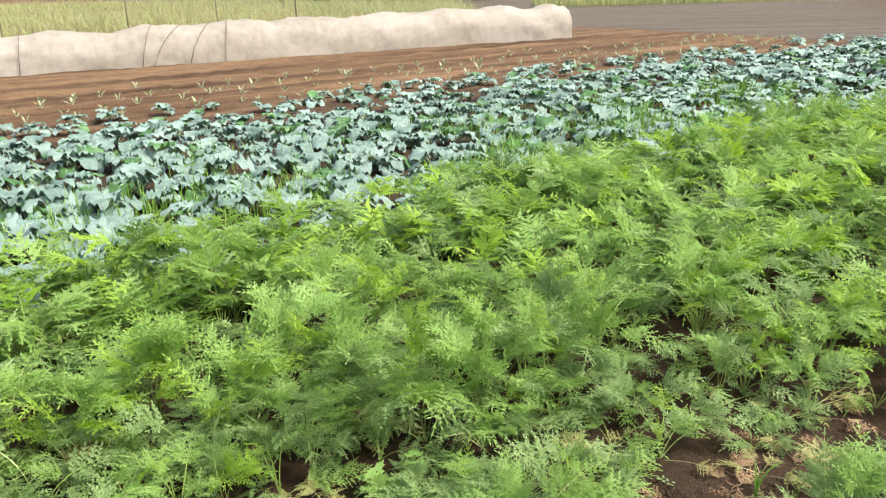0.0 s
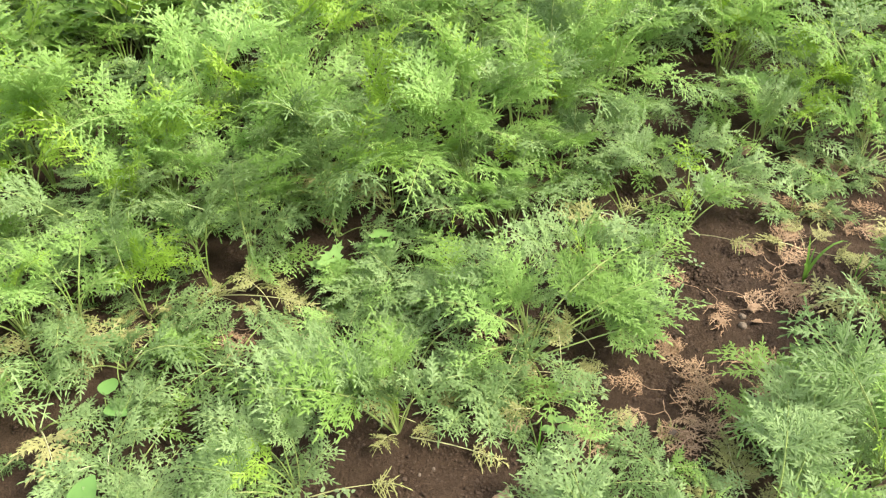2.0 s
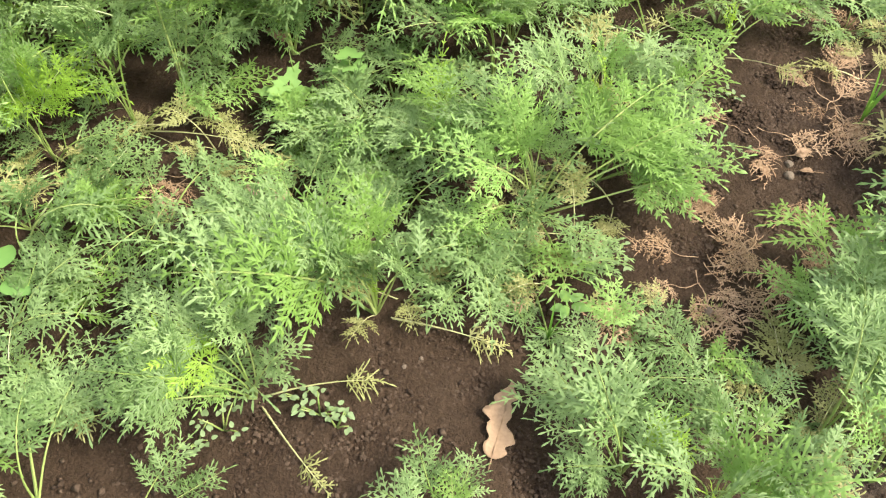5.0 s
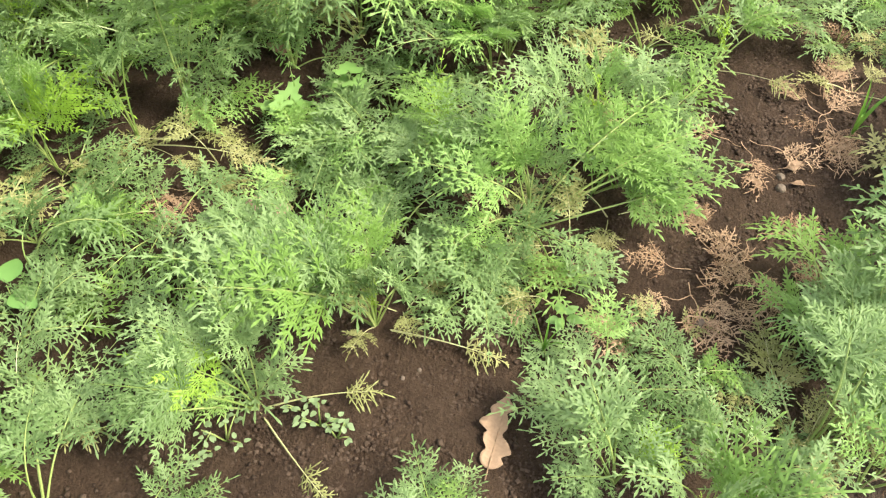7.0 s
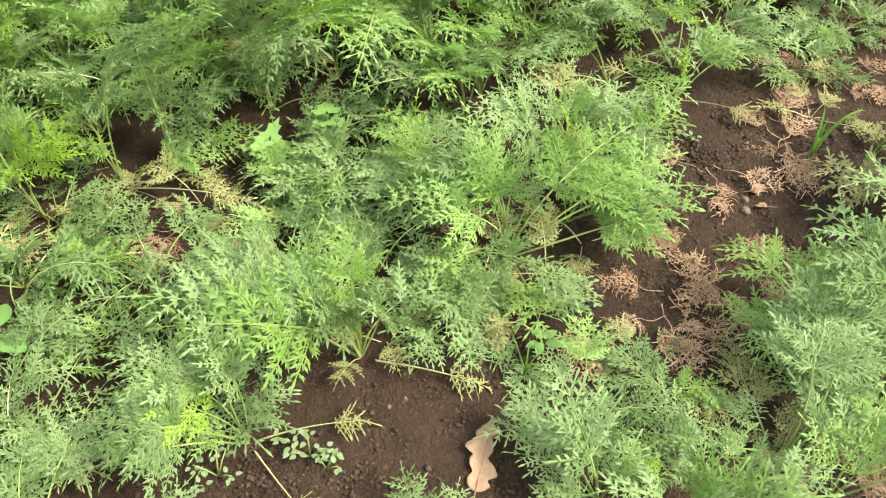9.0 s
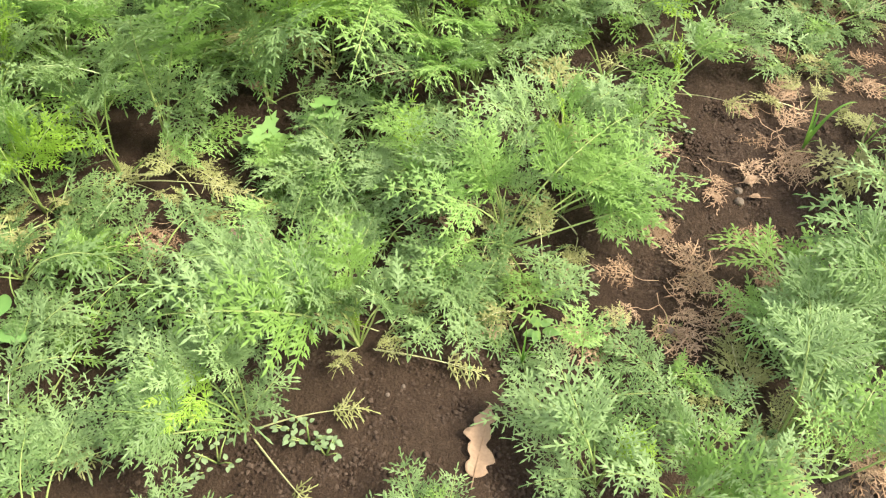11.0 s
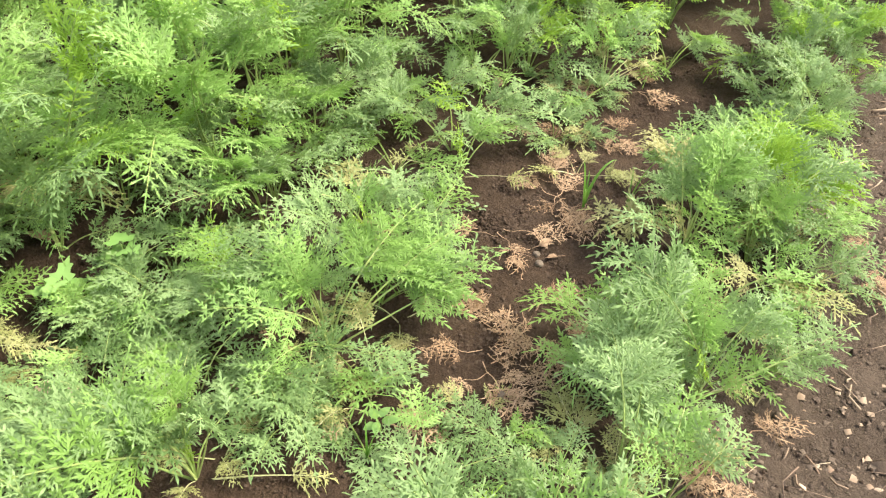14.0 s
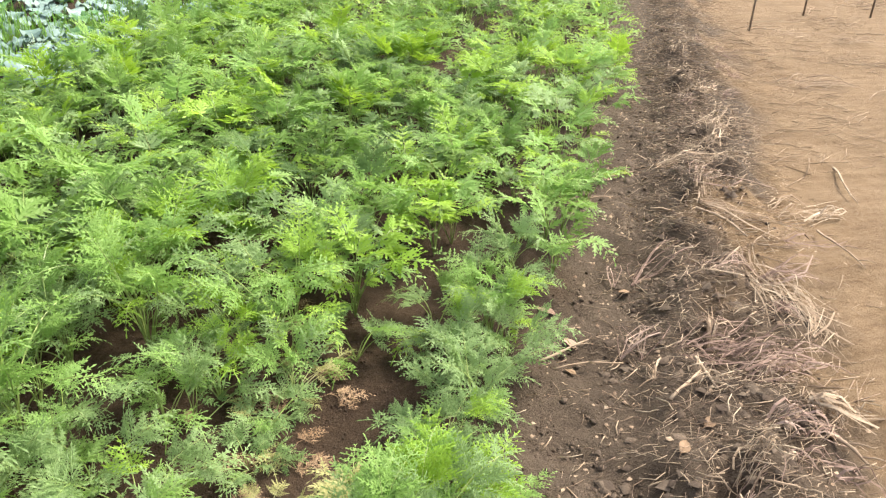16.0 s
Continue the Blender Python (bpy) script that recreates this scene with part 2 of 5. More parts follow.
def soil_material():
    """Damp garden soil, trodden path, dry tan soil, red-brown tilth with furrow shade streaked into its colour and grey
    fallow land, by the share of each in the ground's attributes.
    """
    m, nodes, links, bsdf = material("soil")
    geo = nodes.new("ShaderNodeNewGeometry")
    pos = geo.outputs["Position"]
    big, mid, fine = noise_node(nodes, links, 2.2, 4.0, pos), noise_node(nodes, links, 26.0, 5.0, pos, 0.7), noise_node(nodes, links, 230.0, 3.0, pos, 0.7)
    f = math_node(nodes, links, "ADD", math_node(nodes, links, "MULTIPLY", big, 0.35), math_node(nodes, links, "MULTIPLY", mid, 0.35))
    f = math_node(nodes, links, "ADD", f, math_node(nodes, links, "MULTIPLY", fine, 0.38))

    def share(name):
        a = nodes.new("ShaderNodeAttribute")
        a.attribute_name = name
        return a.outputs["Fac"]

    damp = ramp_node(nodes, links, f, [(0.3, (0.017, 0.010, 0.006)), (0.5, (0.038, 0.023, 0.013)), (0.72, (0.076, 0.050, 0.030))])
    path = ramp_node(nodes, links, f, [(0.3, (0.037, 0.025, 0.017)), (0.52, (0.072, 0.052, 0.036)), (0.75, (0.127, 0.095, 0.068))])
    raked = nodes.new("ShaderNodeMapping")
    raked.vector_type = "TEXTURE"
    raked.inputs["Rotation"].default_value = (0, 0, ROW - 1.1)
    raked.inputs["Scale"].default_value = (0.9, 0.07, 1.0)
    links.new(pos, raked.inputs["Vector"])
    fr = math_node(nodes, links, "ADD", math_node(nodes, links, "MULTIPLY", f, 0.6), math_node(nodes, links, "MULTIPLY", noise_node(nodes, links, 1.0, 5.0, raked.outputs["Vector"], 0.65), 0.42))
    tan = ramp_node(nodes, links, fr, [(0.32, (0.086, 0.052, 0.028)), (0.5, (0.168, 0.111, 0.062)), (0.72, (0.271, 0.190, 0.115))])
    streak = nodes.new("ShaderNodeMapping")
    streak.inputs["Scale"].default_value = (0.15, 1.6, 1.0)
    streak.inputs["Rotation"].default_value = (0, 0, radians(-20))
    links.new(pos, streak.inputs["Vector"])
    fs = math_node(nodes, links, "ADD", math_node(nodes, links, "MULTIPLY", f, 0.55), math_node(nodes, links, "MULTIPLY", noise_node(nodes, links, 1.0, 5.0, streak.outputs["Vector"]), 0.5))
    grey = ramp_node(nodes, links, fs, [(0.38, (0.048, 0.034, 0.023)), (0.5, (0.079, 0.063, 0.049)), (0.66, (0.113, 0.097, 0.078))])
    # streaks along the rows put furrow shade into the tilth's uneven colour
    along = nodes.new("ShaderNodeMapping")
    along.vector_type = "TEXTURE"
    along.inputs["Rotation"].default_value = (0, 0, ROW)
    along.inputs["Scale"].default_value = (8.0, 0.32, 1.0)
    links.new(pos, along.inputs["Vector"])
    ft = math_node(nodes, links, "ADD", math_node(nodes, links, "MULTIPLY", f, 0.4), math_node(nodes, links, "MULTIPLY", noise_node(nodes, links, 1.0, 3.0, along.outputs["Vector"]), 0.7))
    tilth = ramp_node(nodes, links, ft, [(0.4, (0.032, 0.018, 0.010)), (0.52, (0.088, 0.050, 0.026)), (0.66, (0.176, 0.109, 0.060))])
    dirt = ramp_node(nodes, links, f, [(0.3, (0.0378, 0.0231, 0.0147)), (0.8, (0.1008, 0.0693, 0.0483))])
    col = mix_node(nodes, links, share("trodden"), damp, path)
    col = mix_node(nodes, links, share("dry"), col, tan)
    col = mix_node(nodes, links, share("tilled"), col, tilth)
    col = mix_node(nodes, links, share("fallow"), col, grey)
    col = mix_node(nodes, links, share("far_field"), col, dirt)
    links.new(col, bsdf.inputs["Base Color"])
    bsdf.inputs["Roughness"].default_value = 0.93
    bsdf.inputs["Specular IOR Level"].default_value = 0.2
    h = math_node(nodes, links, "ADD", math_node(nodes, links, "MULTIPLY", mid, 0.7), math_node(nodes, links, "MULTIPLY", fine, 0.35))
    links.new(bump_node(nodes, links, h, 1.0, 0.022), bsdf.inputs["Normal"])
    return m


SOIL = soil_material()


# ---- mesh tools ----
class Build:
    """Collects points and faces for one mesh; slot is the material that new faces take."""

    def __init__(self):
        self.points, self.faces, self.slots = [], [], []

    def add(self, pts, faces, slot=0):
        n = len(self.points)
        self.points.extend(tuple(p) for p in pts)
        self.faces.extend(tuple(n + k for k in f) for f in faces)
        self.slots.extend([slot] * len(faces))

    def tube(self, pts, radii, sides=4, slot=0):
        pts = [Vector(p) for p in pts]
        ring = []
        for k, p in enumerate(pts):
            d = (pts[min(k + 1, len(pts) - 1)] - pts[max(k - 1, 0)]).normalized()
            a = d.cross(Vector((0, 0, 1)) if abs(d.z) < 0.9 else Vector((1, 0, 0))).normalized()
            b = d.cross(a)
            r = radii[k]
            ring += [p + r * (math.cos(2 * math.pi * j / sides) * a + math.sin(2 * math.pi * j / sides) * b) for j in range(sides)]
        faces = [(k * sides + j, k * sides + (j + 1) % sides, (k + 1) * sides + (j + 1) % sides, (k + 1) * sides + j) for k in range(len(pts) - 1) for j in range(sides)]
        faces += [tuple(range(sides - 1, -1, -1)), tuple((len(pts) - 1) * sides + j for j in range(sides))]
        self.add(ring, faces, slot)

    def mesh(self, name, mats, smooth=False):
        me = bpy.data.meshes.new(name)
        me.from_pydata(self.points, [], self.faces)
        for m in mats:
            me.materials.append(m)
        me.polygons.foreach_set("material_index", self.slots)
        if smooth:
            me.polygons.foreach_set("use_smooth", [True] * len(self.faces))
        me.update()
        return me

    def only(self, slot):
        """The faces of one slot as a build of their own."""
        b, seen = Build(), {}
        for f, s in zip(self.faces, self.slots):
            if s == slot:
                for k in f:
                    if k not in seen:
                        seen[k] = len(b.points)
                        b.points.append(self.points[k])
                b.faces.append(tuple(seen[k] for k in f))
                b.slots.append(0)
        return b

    def arrays(self):
        """Points, triangles and their slots as arrays."""
        tris, slots = [], []
        for f, s in zip(self.faces, self.slots):
            for k in range(1, len(f) - 1):
                tris.append((f[0], f[k], f[k + 1]))
                slots.append(s)
        return np.array(self.points), np.array(tris), np.array(slots)


def part(name, data, parent, m=None, label=""):
    ob = new(name, data)
    ob.parent = parent
    if m is not None:
        ob.matrix_basis = m
    return tagged(ob, label)


def joined(name, pieces, mats):
    """One mesh from (points, triangles, slots) pieces."""
    pts, tris, slots, n = [], [], [], 0
    for p, f, s in pieces:
        pts.append(p)
        tris.append(f + n)
        slots.append(s)
        n += len(p)
    p, f, s = np.concatenate(pts), np.concatenate(tris), np.concatenate(slots)
    me = bpy.data.meshes.new(name)
    me.vertices.add(len(p))
    me.vertices.foreach_set("co", p.astype(np.float32).ravel())
    me.loops.add(3 * len(f))
    me.loops.foreach_set("vertex_index", f.astype(np.int32).ravel())
    me.polygons.add(len(f))
    me.polygons.foreach_set("loop_start", np.arange(0, 3 * len(f), 3, dtype=np.int32))
    for mat in mats:
        me.materials.append(mat)
    me.polygons.foreach_set("material_index", s.astype(np.int32))
    lots = np.random.default_rng(len(p)).uniform(-0.5, 0.5, len(pts))
    me.attributes.new("leaf_tint", "FLOAT", "POINT").data.foreach_set("value", np.repeat(lots, [len(q) for q in pts]).astype(np.float32))
    me.update(calc_edges=True)
    me.validate()
    return new(name, me)


def turned(arr, az, size, x, y, z):
    p, f, s = arr
    c, d = math.cos(az) * size, math.sin(az) * size
    q = np.stack([c * p[:, 0] - d * p[:, 1] + x, d * p[:, 0] + c * p[:, 1] + y, size * p[:, 2] + z], 1)
    return q, f, s


# ---- ground ----
def spaced(*runs):
    """Coordinates from runs of (start, end, spacing)."""
    out = []
    for a, b, d in runs:
        out += list(np.linspace(a, b, max(1, round((b - a) / d)), endpoint=False))
    return np.array(out + [runs[-1][1]])


def build_ground():
    us = spaced((-400, -60, 60), (-60, -15, 4), (-15, -1, 0.7), (-1, 0.3, 0.08), (0.3, 3.1, 0.026), (3.1, 7.5, 0.045), (7.5, 18, 0.2), (18, 60, 1.5), (60, 700, 60))
    vs = spaced((-400, -40, 60), (-40, -8, 3), (-8, -2, 0.15), (-2, -0.5, 0.06), (-0.5, -0.3, 0.02), (-0.3, 2.2, 0.026), (2.2, 4.2, 0.05), (4.2, 9, 0.16), (9, 16, 0.09), (16, 60, 1.5), (60, 700, 60))
    uu, vv = np.meshgrid(us, vs, indexing="ij")
    u, v = uu.ravel(), vv.ravel()
    z = ground_z(u, v)
    near = step(-1.5, -0.5, u) * step(7.5, 4, u) * step(-2, -0.5, v) * step(3, 2.2, v)
    z = z + near * (0.005 * rough_noise(u, v, 26, 11) + 0.0035 * rough_noise(u, v, 55, 12))
    x, y = at_uv(u, v)
    nu, nv = len(us), len(vs)
    k = np.arange((nu - 1) * (nv - 1))
    i, j = k // (nv - 1), k % (nv - 1)
    a = i * nv + j
    quads = np.stack([a, a + nv, a + nv + 1, a + 1], 1)
    me = bpy.data.meshes.new("ground")
    me.from_pydata(np.stack([x, y, z], 1).tolist(), [], quads.tolist())
    me.polygons.foreach_set("use_smooth", [True] * len(quads))
    wob = 0.12 * rough_noise(u, v, 2.0, 21) + 0.05 * rough_noise(u, v, 9.0, 22)
    end = step(16.2, 16.8, u + 2 * wob)
    shares = {
        "trodden": step(0.75, 0.5, v + wob) * (1 - end),
        "dry": step(-0.1, -0.4, v + 1.3 * wob + 0.22 * rough_noise(u, v, 3.2, 23) * step(-1.0, -0.5, v)) * (1 - end),
        "tilled": step(7.6, 9.2, v + 3 * wob) * (1 - end),
        "fallow": end,
        "far_field": step(4.0, 9.0, 0.95 * x - 0.31 * y + 2.5 + 6 * wob) * step(20, 26, u),
    }
    for name, val in shares.items():
        me.attributes.new(name, "FLOAT", "POINT").data.foreach_set("value", val.astype(np.float32))
    me.materials.append(SOIL)
    ob = new("ground", me)
    return tagged(ob, "dark damp garden soil with a trodden path and tilled beds", "ground", kind="structure")


build_ground()


# ---- carrot leaves ----
def frond(seed, length, petiole, e0, eb, e1, wide, detail=2, pairs=8, stem_r=0.003, gap=0.016, fluff=1.0, lobe_w=0.0046):
    """A divided carrot leaf in the x-z plane: a bare stalk leaves the ground at the elevation e0 and carries, from the share petiole of its length on, a feathery blade that bends over from the elevation eb to e1 (degrees)."""
    r = random.Random(seed)
    b = Build()
    steps = 14 if detail == 2 else 7
    pts, tang = [Vector((0, 0, 0))], []
    sway = r.uniform(-0.3, 0.3)
    for k in range(steps + 1):
        s = k / steps
        bow = float(step(0.1, petiole + 0.05, s))
        over = min(1.0, max(0.0, (s - petiole) / (1 - petiole)))
        e = radians(e0 + (eb - e0) * bow + (e1 - eb) * over)
        side = sway * s
        t = Vector((math.cos(e) * math.cos(side), math.cos(e) * math.sin(side), math.sin(e)))
        tang.append(t)
        if k < steps:
            pts.append(pts[-1] + t * (length / steps))

    def spot(s):
        f = min(max(s, 0), 0.9999) * steps
        k = int(f)
        return pts[k].lerp(pts[k + 1], f - k), tang[k].lerp(tang[k + 1], f - k).normalized()

    b.tube(pts, [stem_r * (1 - 0.8 * k / steps) for k in range(steps + 1)], 4 if detail == 2 else 3, 1)

    def lobe(o, d, n, ln, w, main=True):
        n = (n + (0.24 if detail == 2 else 0.1) * Vector((r.uniform(-1, 1), r.uniform(-1, 1), r.uniform(-0.6, 1)))).normalized()
        m = n.cross(d).normalized() * (w / 2)
        if detail < 2:
            mid = o + d * (0.42 * ln) + n * (w * 0.15)
            b.add([o, mid - m, o + d * ln - n * (0.1 * ln), mid + m], [(0, 1, 2), (0, 2, 3)])
            return
        if not main:
            mid = o + d * (0.42 * ln) + n * (w * 0.2)
            b.add([o, mid - m, o + d * ln - n * (0.1 * ln), mid + m], [(0, 1, 2), (0, 2, 3)])
            return
        mid = o + d * (0.55 * ln) + n * (w * 0.2)
        b.add([o + m * 0.6, o - m * 0.6, mid - m, o + d * ln - n * (0.1 * ln), mid + m], [(0, 1, 2), (0, 2, 4), (4, 2, 3)])

    def pinnule(o, d, n, ln):
        """A pointed segment with a few pointed lobes that lean forward."""
        m = n.cross(d).normalized()
        lobe(o, d, n, ln, min(lobe_w, 0.34 * ln))
        if detail == 0:
            return
        spots = ((0.14, 0.58), (0.42, 0.44)) if ln > 0.026 and detail == 2 else ((0.22, 0.55),) if ln > (0.015 if detail == 2 else 0.024) else ()
        for pos, share in spots:
            for sg in (-1, 1):
                d2 = (d * 0.82 + m * (sg * 0.57) + n * (fluff * r.uniform(-0.12, 0.2))).normalized()
                l2 = max(0.009, ln * share * r.uniform(0.75, 1.2))
                lobe(o + d * (pos * ln), d2, n, l2, min(lobe_w, 0.36 * l2), False)

    def pinna(o, d, n, ln, most):
        m = n.cross(d).normalized()
        w = 0.0013
        drop = r.uniform(0.05, 0.2) * fluff
        end = o + d * ln - n * (drop * ln)
        if detail == 2:
            half = o + d * (0.5 * ln) - n * (0.25 * drop * ln)
            b.add([o + m * w, o - m * w, half - m * w, half + m * w, end - m * (0.6 * w), end + m * (0.6 * w)], [(0, 1, 2), (0, 2, 3), (3, 2, 4), (3, 4, 5)], 0)
        else:
            half, wide_m = o + d * (0.45 * ln) - n * (0.2 * drop * ln), m * (0.13 * ln)
            b.add([o, half - wide_m, end, half + wide_m], [(0, 1, 2), (0, 2, 3)])
        count = max(1, min(most, round(ln / gap)))
        for j in range(count):
            x = (j + 0.3) / (count + 0.35)
            q = max(ln * (0.42 if detail else 0.5) * (1 - x) ** 0.55 * (0.75 if j == 0 else 1.0), 0.011)
            p = o + d * (ln * x) - n * (drop * ln * x * x)
            dd = (d - n * (1.2 * drop * x)).normalized()
            for sg in (-1, 1):
                d2 = (dd * 0.74 + m * (sg * 0.67) + n * (fluff * r.uniform(-0.12, 0.22))).normalized()
                pinnule(p, d2, n, q * r.uniform(0.8, 1.2))
        dd = (d - n * (1.3 * drop)).normalized()
        lobe(end - dd * (0.08 * ln), dd, n, max(0.22 * ln, 0.016), lobe_w)

    for i in range(pairs):
        x = (i + 0.15 * r.random()) / pairs
        p, t = spot(petiole + (1 - petiole) * x * 0.96)
        ln = wide * (1 - x) ** 0.85 * (0.86 if i == 0 else 1.0) + 0.014
        side_axis = t.cross(Vector((0, 0, 1)))
        side_axis = side_axis.normalized() if side_axis.length > 0.05 else Vector((0, -1, 0))
        n0 = side_axis.cross(t).normalized()
        for sg in (-1, 1):
            lift = 0.12 + r.uniform(-0.3, 0.3) * fluff
            a = radians(60 - 20 * x + r.uniform(-9, 9))
            d = (t * math.cos(a) + side_axis * (sg * math.sin(a)) + n0 * lift).normalized()
            n = (n0 + side_axis * (-sg * 0.6 * lift + r.uniform(-0.2, 0.2) * fluff) + t * r.uniform(-0.35, 0.35) * fluff).normalized()
            n = (n - d * n.dot(d)).normalized()
            pinna(p, d, n, ln * r.uniform(0.84, 1.14), 7)
    p, t = spot(1.0)
    side_axis = t.cross(Vector((0, 0, 1))).normalized() if abs(t.z) < 0.99 else Vector((0, -1, 0))
    pinna(p, t, side_axis.cross(t).normalized(), 0.024, 1)
    return b


# posture: elevation of the stalk at the ground, of the blade at its base and at its tip, share of bare stalk, half width of the blade
POSTURES = {"erect": (87, 72, 30, 0.54, 0.085), "upright": (85, 40, -14, 0.53, 0.1), "arching": (76, 26, -38, 0.52, 0.1), "spreading": (52, 20, -24, 0.5, 0.1), "slanting": (46, 26, -6, 0.5, 0.1), "lying": (20, 6, -10, 0.45, 0.095),
            "stalk": (16, 5, -12, 0.74, 0.03), "tall": (87, 62, 12, 0.6, 0.07), "nodding": (84, 34, -34, 0.6, 0.072), "leaning": (68, 34, -14, 0.58, 0.072), "plume": (86, 80, 52, 0.5, 0.038)}
TONES = {"mature": (MATURE, STEM), "fresh": (FRESH, STEM), "young": (YOUNG, STEM), "fading": (FADING, STEM_PALE), "dried": (DRIED, DRIED)}
POOL, SMALL, MID_POOL, FAR_POOL, COARSE_POOL = {}, {}, {}, {}, {}
for pk, (e0, eb, e1, pet, wide) in POSTURES.items():
    for seed in range(4):
        bend = (pet + 0.04 * seed - 0.06, e0 + 3 * seed - 5, eb + 5 * seed - 8, e1 + 9 * seed - 12)
        near_b = frond(100 + seed, 0.4, *bend, wide * (0.88 + 0.08 * seed), fluff=1.45)
        small_b = frond(100 + seed, 0.2, *bend, wide * 0.56, pairs=6, gap=0.013, stem_r=0.0022, lobe_w=0.0028 if pk == "stalk" else 0.004, fluff=2.2 if pk == "stalk" else 1.4)
        MID_POOL[pk, seed] = frond(200 + seed, 0.4, *bend, wide * 1.02, detail=1, pairs=7, gap=0.0175, lobe_w=0.0068, fluff=1.25).arrays()
        FAR_POOL[pk, seed] = frond(200 + seed, 0.4, *bend, wide * 1.05, detail=0, pairs=6, gap=0.018, lobe_w=0.0105, fluff=1.4).arrays()
        COARSE_POOL[pk, seed] = frond(200 + seed, 0.4, *bend, wide * 1.05, detail=0, pairs=5, gap=0.028, lobe_w=0.016, fluff=1.4).arrays()
        for tk, mats in TONES.items():
            POOL[pk, seed, tk] = [near_b.only(k).mesh(kind + pk + "_" + tk, (mats[k],)) for k, kind in enumerate(("carrot_leaf_", "carrot_stalk_"))]
            SMALL[pk, seed, tk] = [small_b.only(k).mesh("small_" + kind + pk + "_" + tk, (mats[k],)) for k, kind in enumerate(("carrot_leaf_", "carrot_stalk_"))]


def withered(seed):
    """A shrivelled leaf lying down: thin segments, twisted and curled."""
    b = frond(500 + seed, 0.2, 0.42, 14, 2, -6, 0.06, pairs=6, gap=0.012, stem_r=0.0016, fluff=2.2, lobe_w=0.0027)
    r = random.Random(seed)
    out = []
    for p in b.points:
        v = Vector(p)
        q = noise.noise_vector(v * 22 + Vector((7 * seed, 0, 0)))
        v = v + Vector((q.x, q.y, q.z)) * 0.022
        out.append((v.x, v.y, abs(v.z) * 0.45 + 0.001 + r.uniform(0, 0.001)))
    b.points = out
    return [b.only(k).mesh("withered_" + kind, (DRIED,)) for k, kind in enumerate(("leaf", "stalk"))]


WITHERED = [withered(k) for k in range(6)]


def leaf_pose(az, size, z=0.0, roll=0.0, lean=0.0, x=0.0, y=0.0):
    return Matrix.LocRotScale((x, y, z), Euler((radians(roll), radians(lean), radians(az))), (size, size, size))


def carrot(x, y, leaves, label="", z=None):
    """A carrot plant at x, y; leaves: (posture, seed, tone, azimuth in degrees, length in metres) each."""
    u, v = CU * x + SU * y, -SU * x + CU * y
    plant = new("carrot_plant")
    plant.location = (x, y, (float(ground_z(u, v)) if z is None else z) - 0.004)
    tagged(plant, label or "green feathery carrot plant growing in dark soil", "carrot plant", "carrot plants in rows")
    for posture, seed, tone, az, ln in leaves:
        if tone == "young" and posture == "erect":
            posture = "plume"
        data, size = (SMALL[posture, seed % 4, tone], ln / 0.2) if ln < 0.245 else (POOL[posture, seed % 4, tone], ln / 0.4)
        leaf = part("leaf", data[0], plant, leaf_pose(az, size, roll=rng.uniform(-16, 16), lean=rng.uniform(-9, 7)))
        part("stalk", data[1], leaf)
    return plant


def pick(weights):
    keys = list(weights)
    w = np.array([weights[k] for k in keys], float)
    return keys[int(rng.choice(len(keys), p=w / w.sum()))]


def tone_mix(u, v):
    if u > 2.6 or v > 2.2:
        return {"mature": 0.2, "fresh": 0.58, "young": 0.22}
    return {"mature": 0.24, "fresh": 0.56, "young": 0.2}


def tuft(n, ln, stance, tones, about=None, spread=180.0):
    """n leaves of a plant, all round it or about one azimuth."""
    out = []
    main = pick(tones)
    start = rng.uniform(0, 360)
    for k in range(n):
        az = start + 360.0 * k / n + rng.uniform(-25, 25) if about is None else about + rng.uniform(-spread, spread)
        out.append((pick(stance), int(rng.integers(4)), main if rng.random() < 0.6 else pick(tones), az, ln * rng.uniform(0.65, 1.15)))
    return out


UPRIGHT = {"erect": 0.2, "tall": 0.4, "nodding": 0.3, "leaning": 0.1}
TALL = {"tall": 0.45, "nodding": 0.4, "leaning": 0.15}
CANOPY = {"tall": 0.3, "nodding": 0.5, "leaning": 0.2}
BUSHY = {"upright": 0.15, "arching": 0.35, "spreading": 0.4, "lying": 0.1}
LOW = {"arching": 0.15, "spreading": 0.45, "lying": 0.4}
ROWS_V = (0.70, 1.28, 1.87, 2.45, 3.03, 3.5)

# plants of the two thin rows beside the path, leaf by leaf
carrot(-0.165, 1.475, [("upright", 2, "mature", 172, 0.28), ("erect", 1, "mature", 148, 0.26), ("erect", 3, "mature", 87, 0.25), ("arching", 2, "mature", 182, 0.29), ("upright", 3, "mature", 30, 0.16), ("spreading", 0, "mature", -157, 0.28), ("upright", 1, "young", 167, 0.25), ("stalk", 2, "fading", 10, 0.18), ("stalk", 1, "fading", -51, 0.18), ("upright", 0, "fresh", -161, 0.14)])
carrot(0.005, 1.613, [("upright", 1, "mature", 171, 0.34), ("slanting", 2, "mature", -166, 0.38), ("upright", 0, "fresh", -170, 0.40), ("erect", 1, "fresh", 168, 0.27), ("erect", 2, "fresh", 138, 0.27), ("erect", 3, "mature", -36, 0.21), ("erect", 2, "mature", -119, 0.26), ("upright", 3, "mature", -142, 0.23), ("erect", 2, "young", 37, 0.11), ("slanting", 2, "fading", -102, 0.10), ("stalk", 1, "fading", -19, 0.21), ("upright", 0, "mature", 37, 0.21), ("upright", 3, "mature", -176, 0.29)])
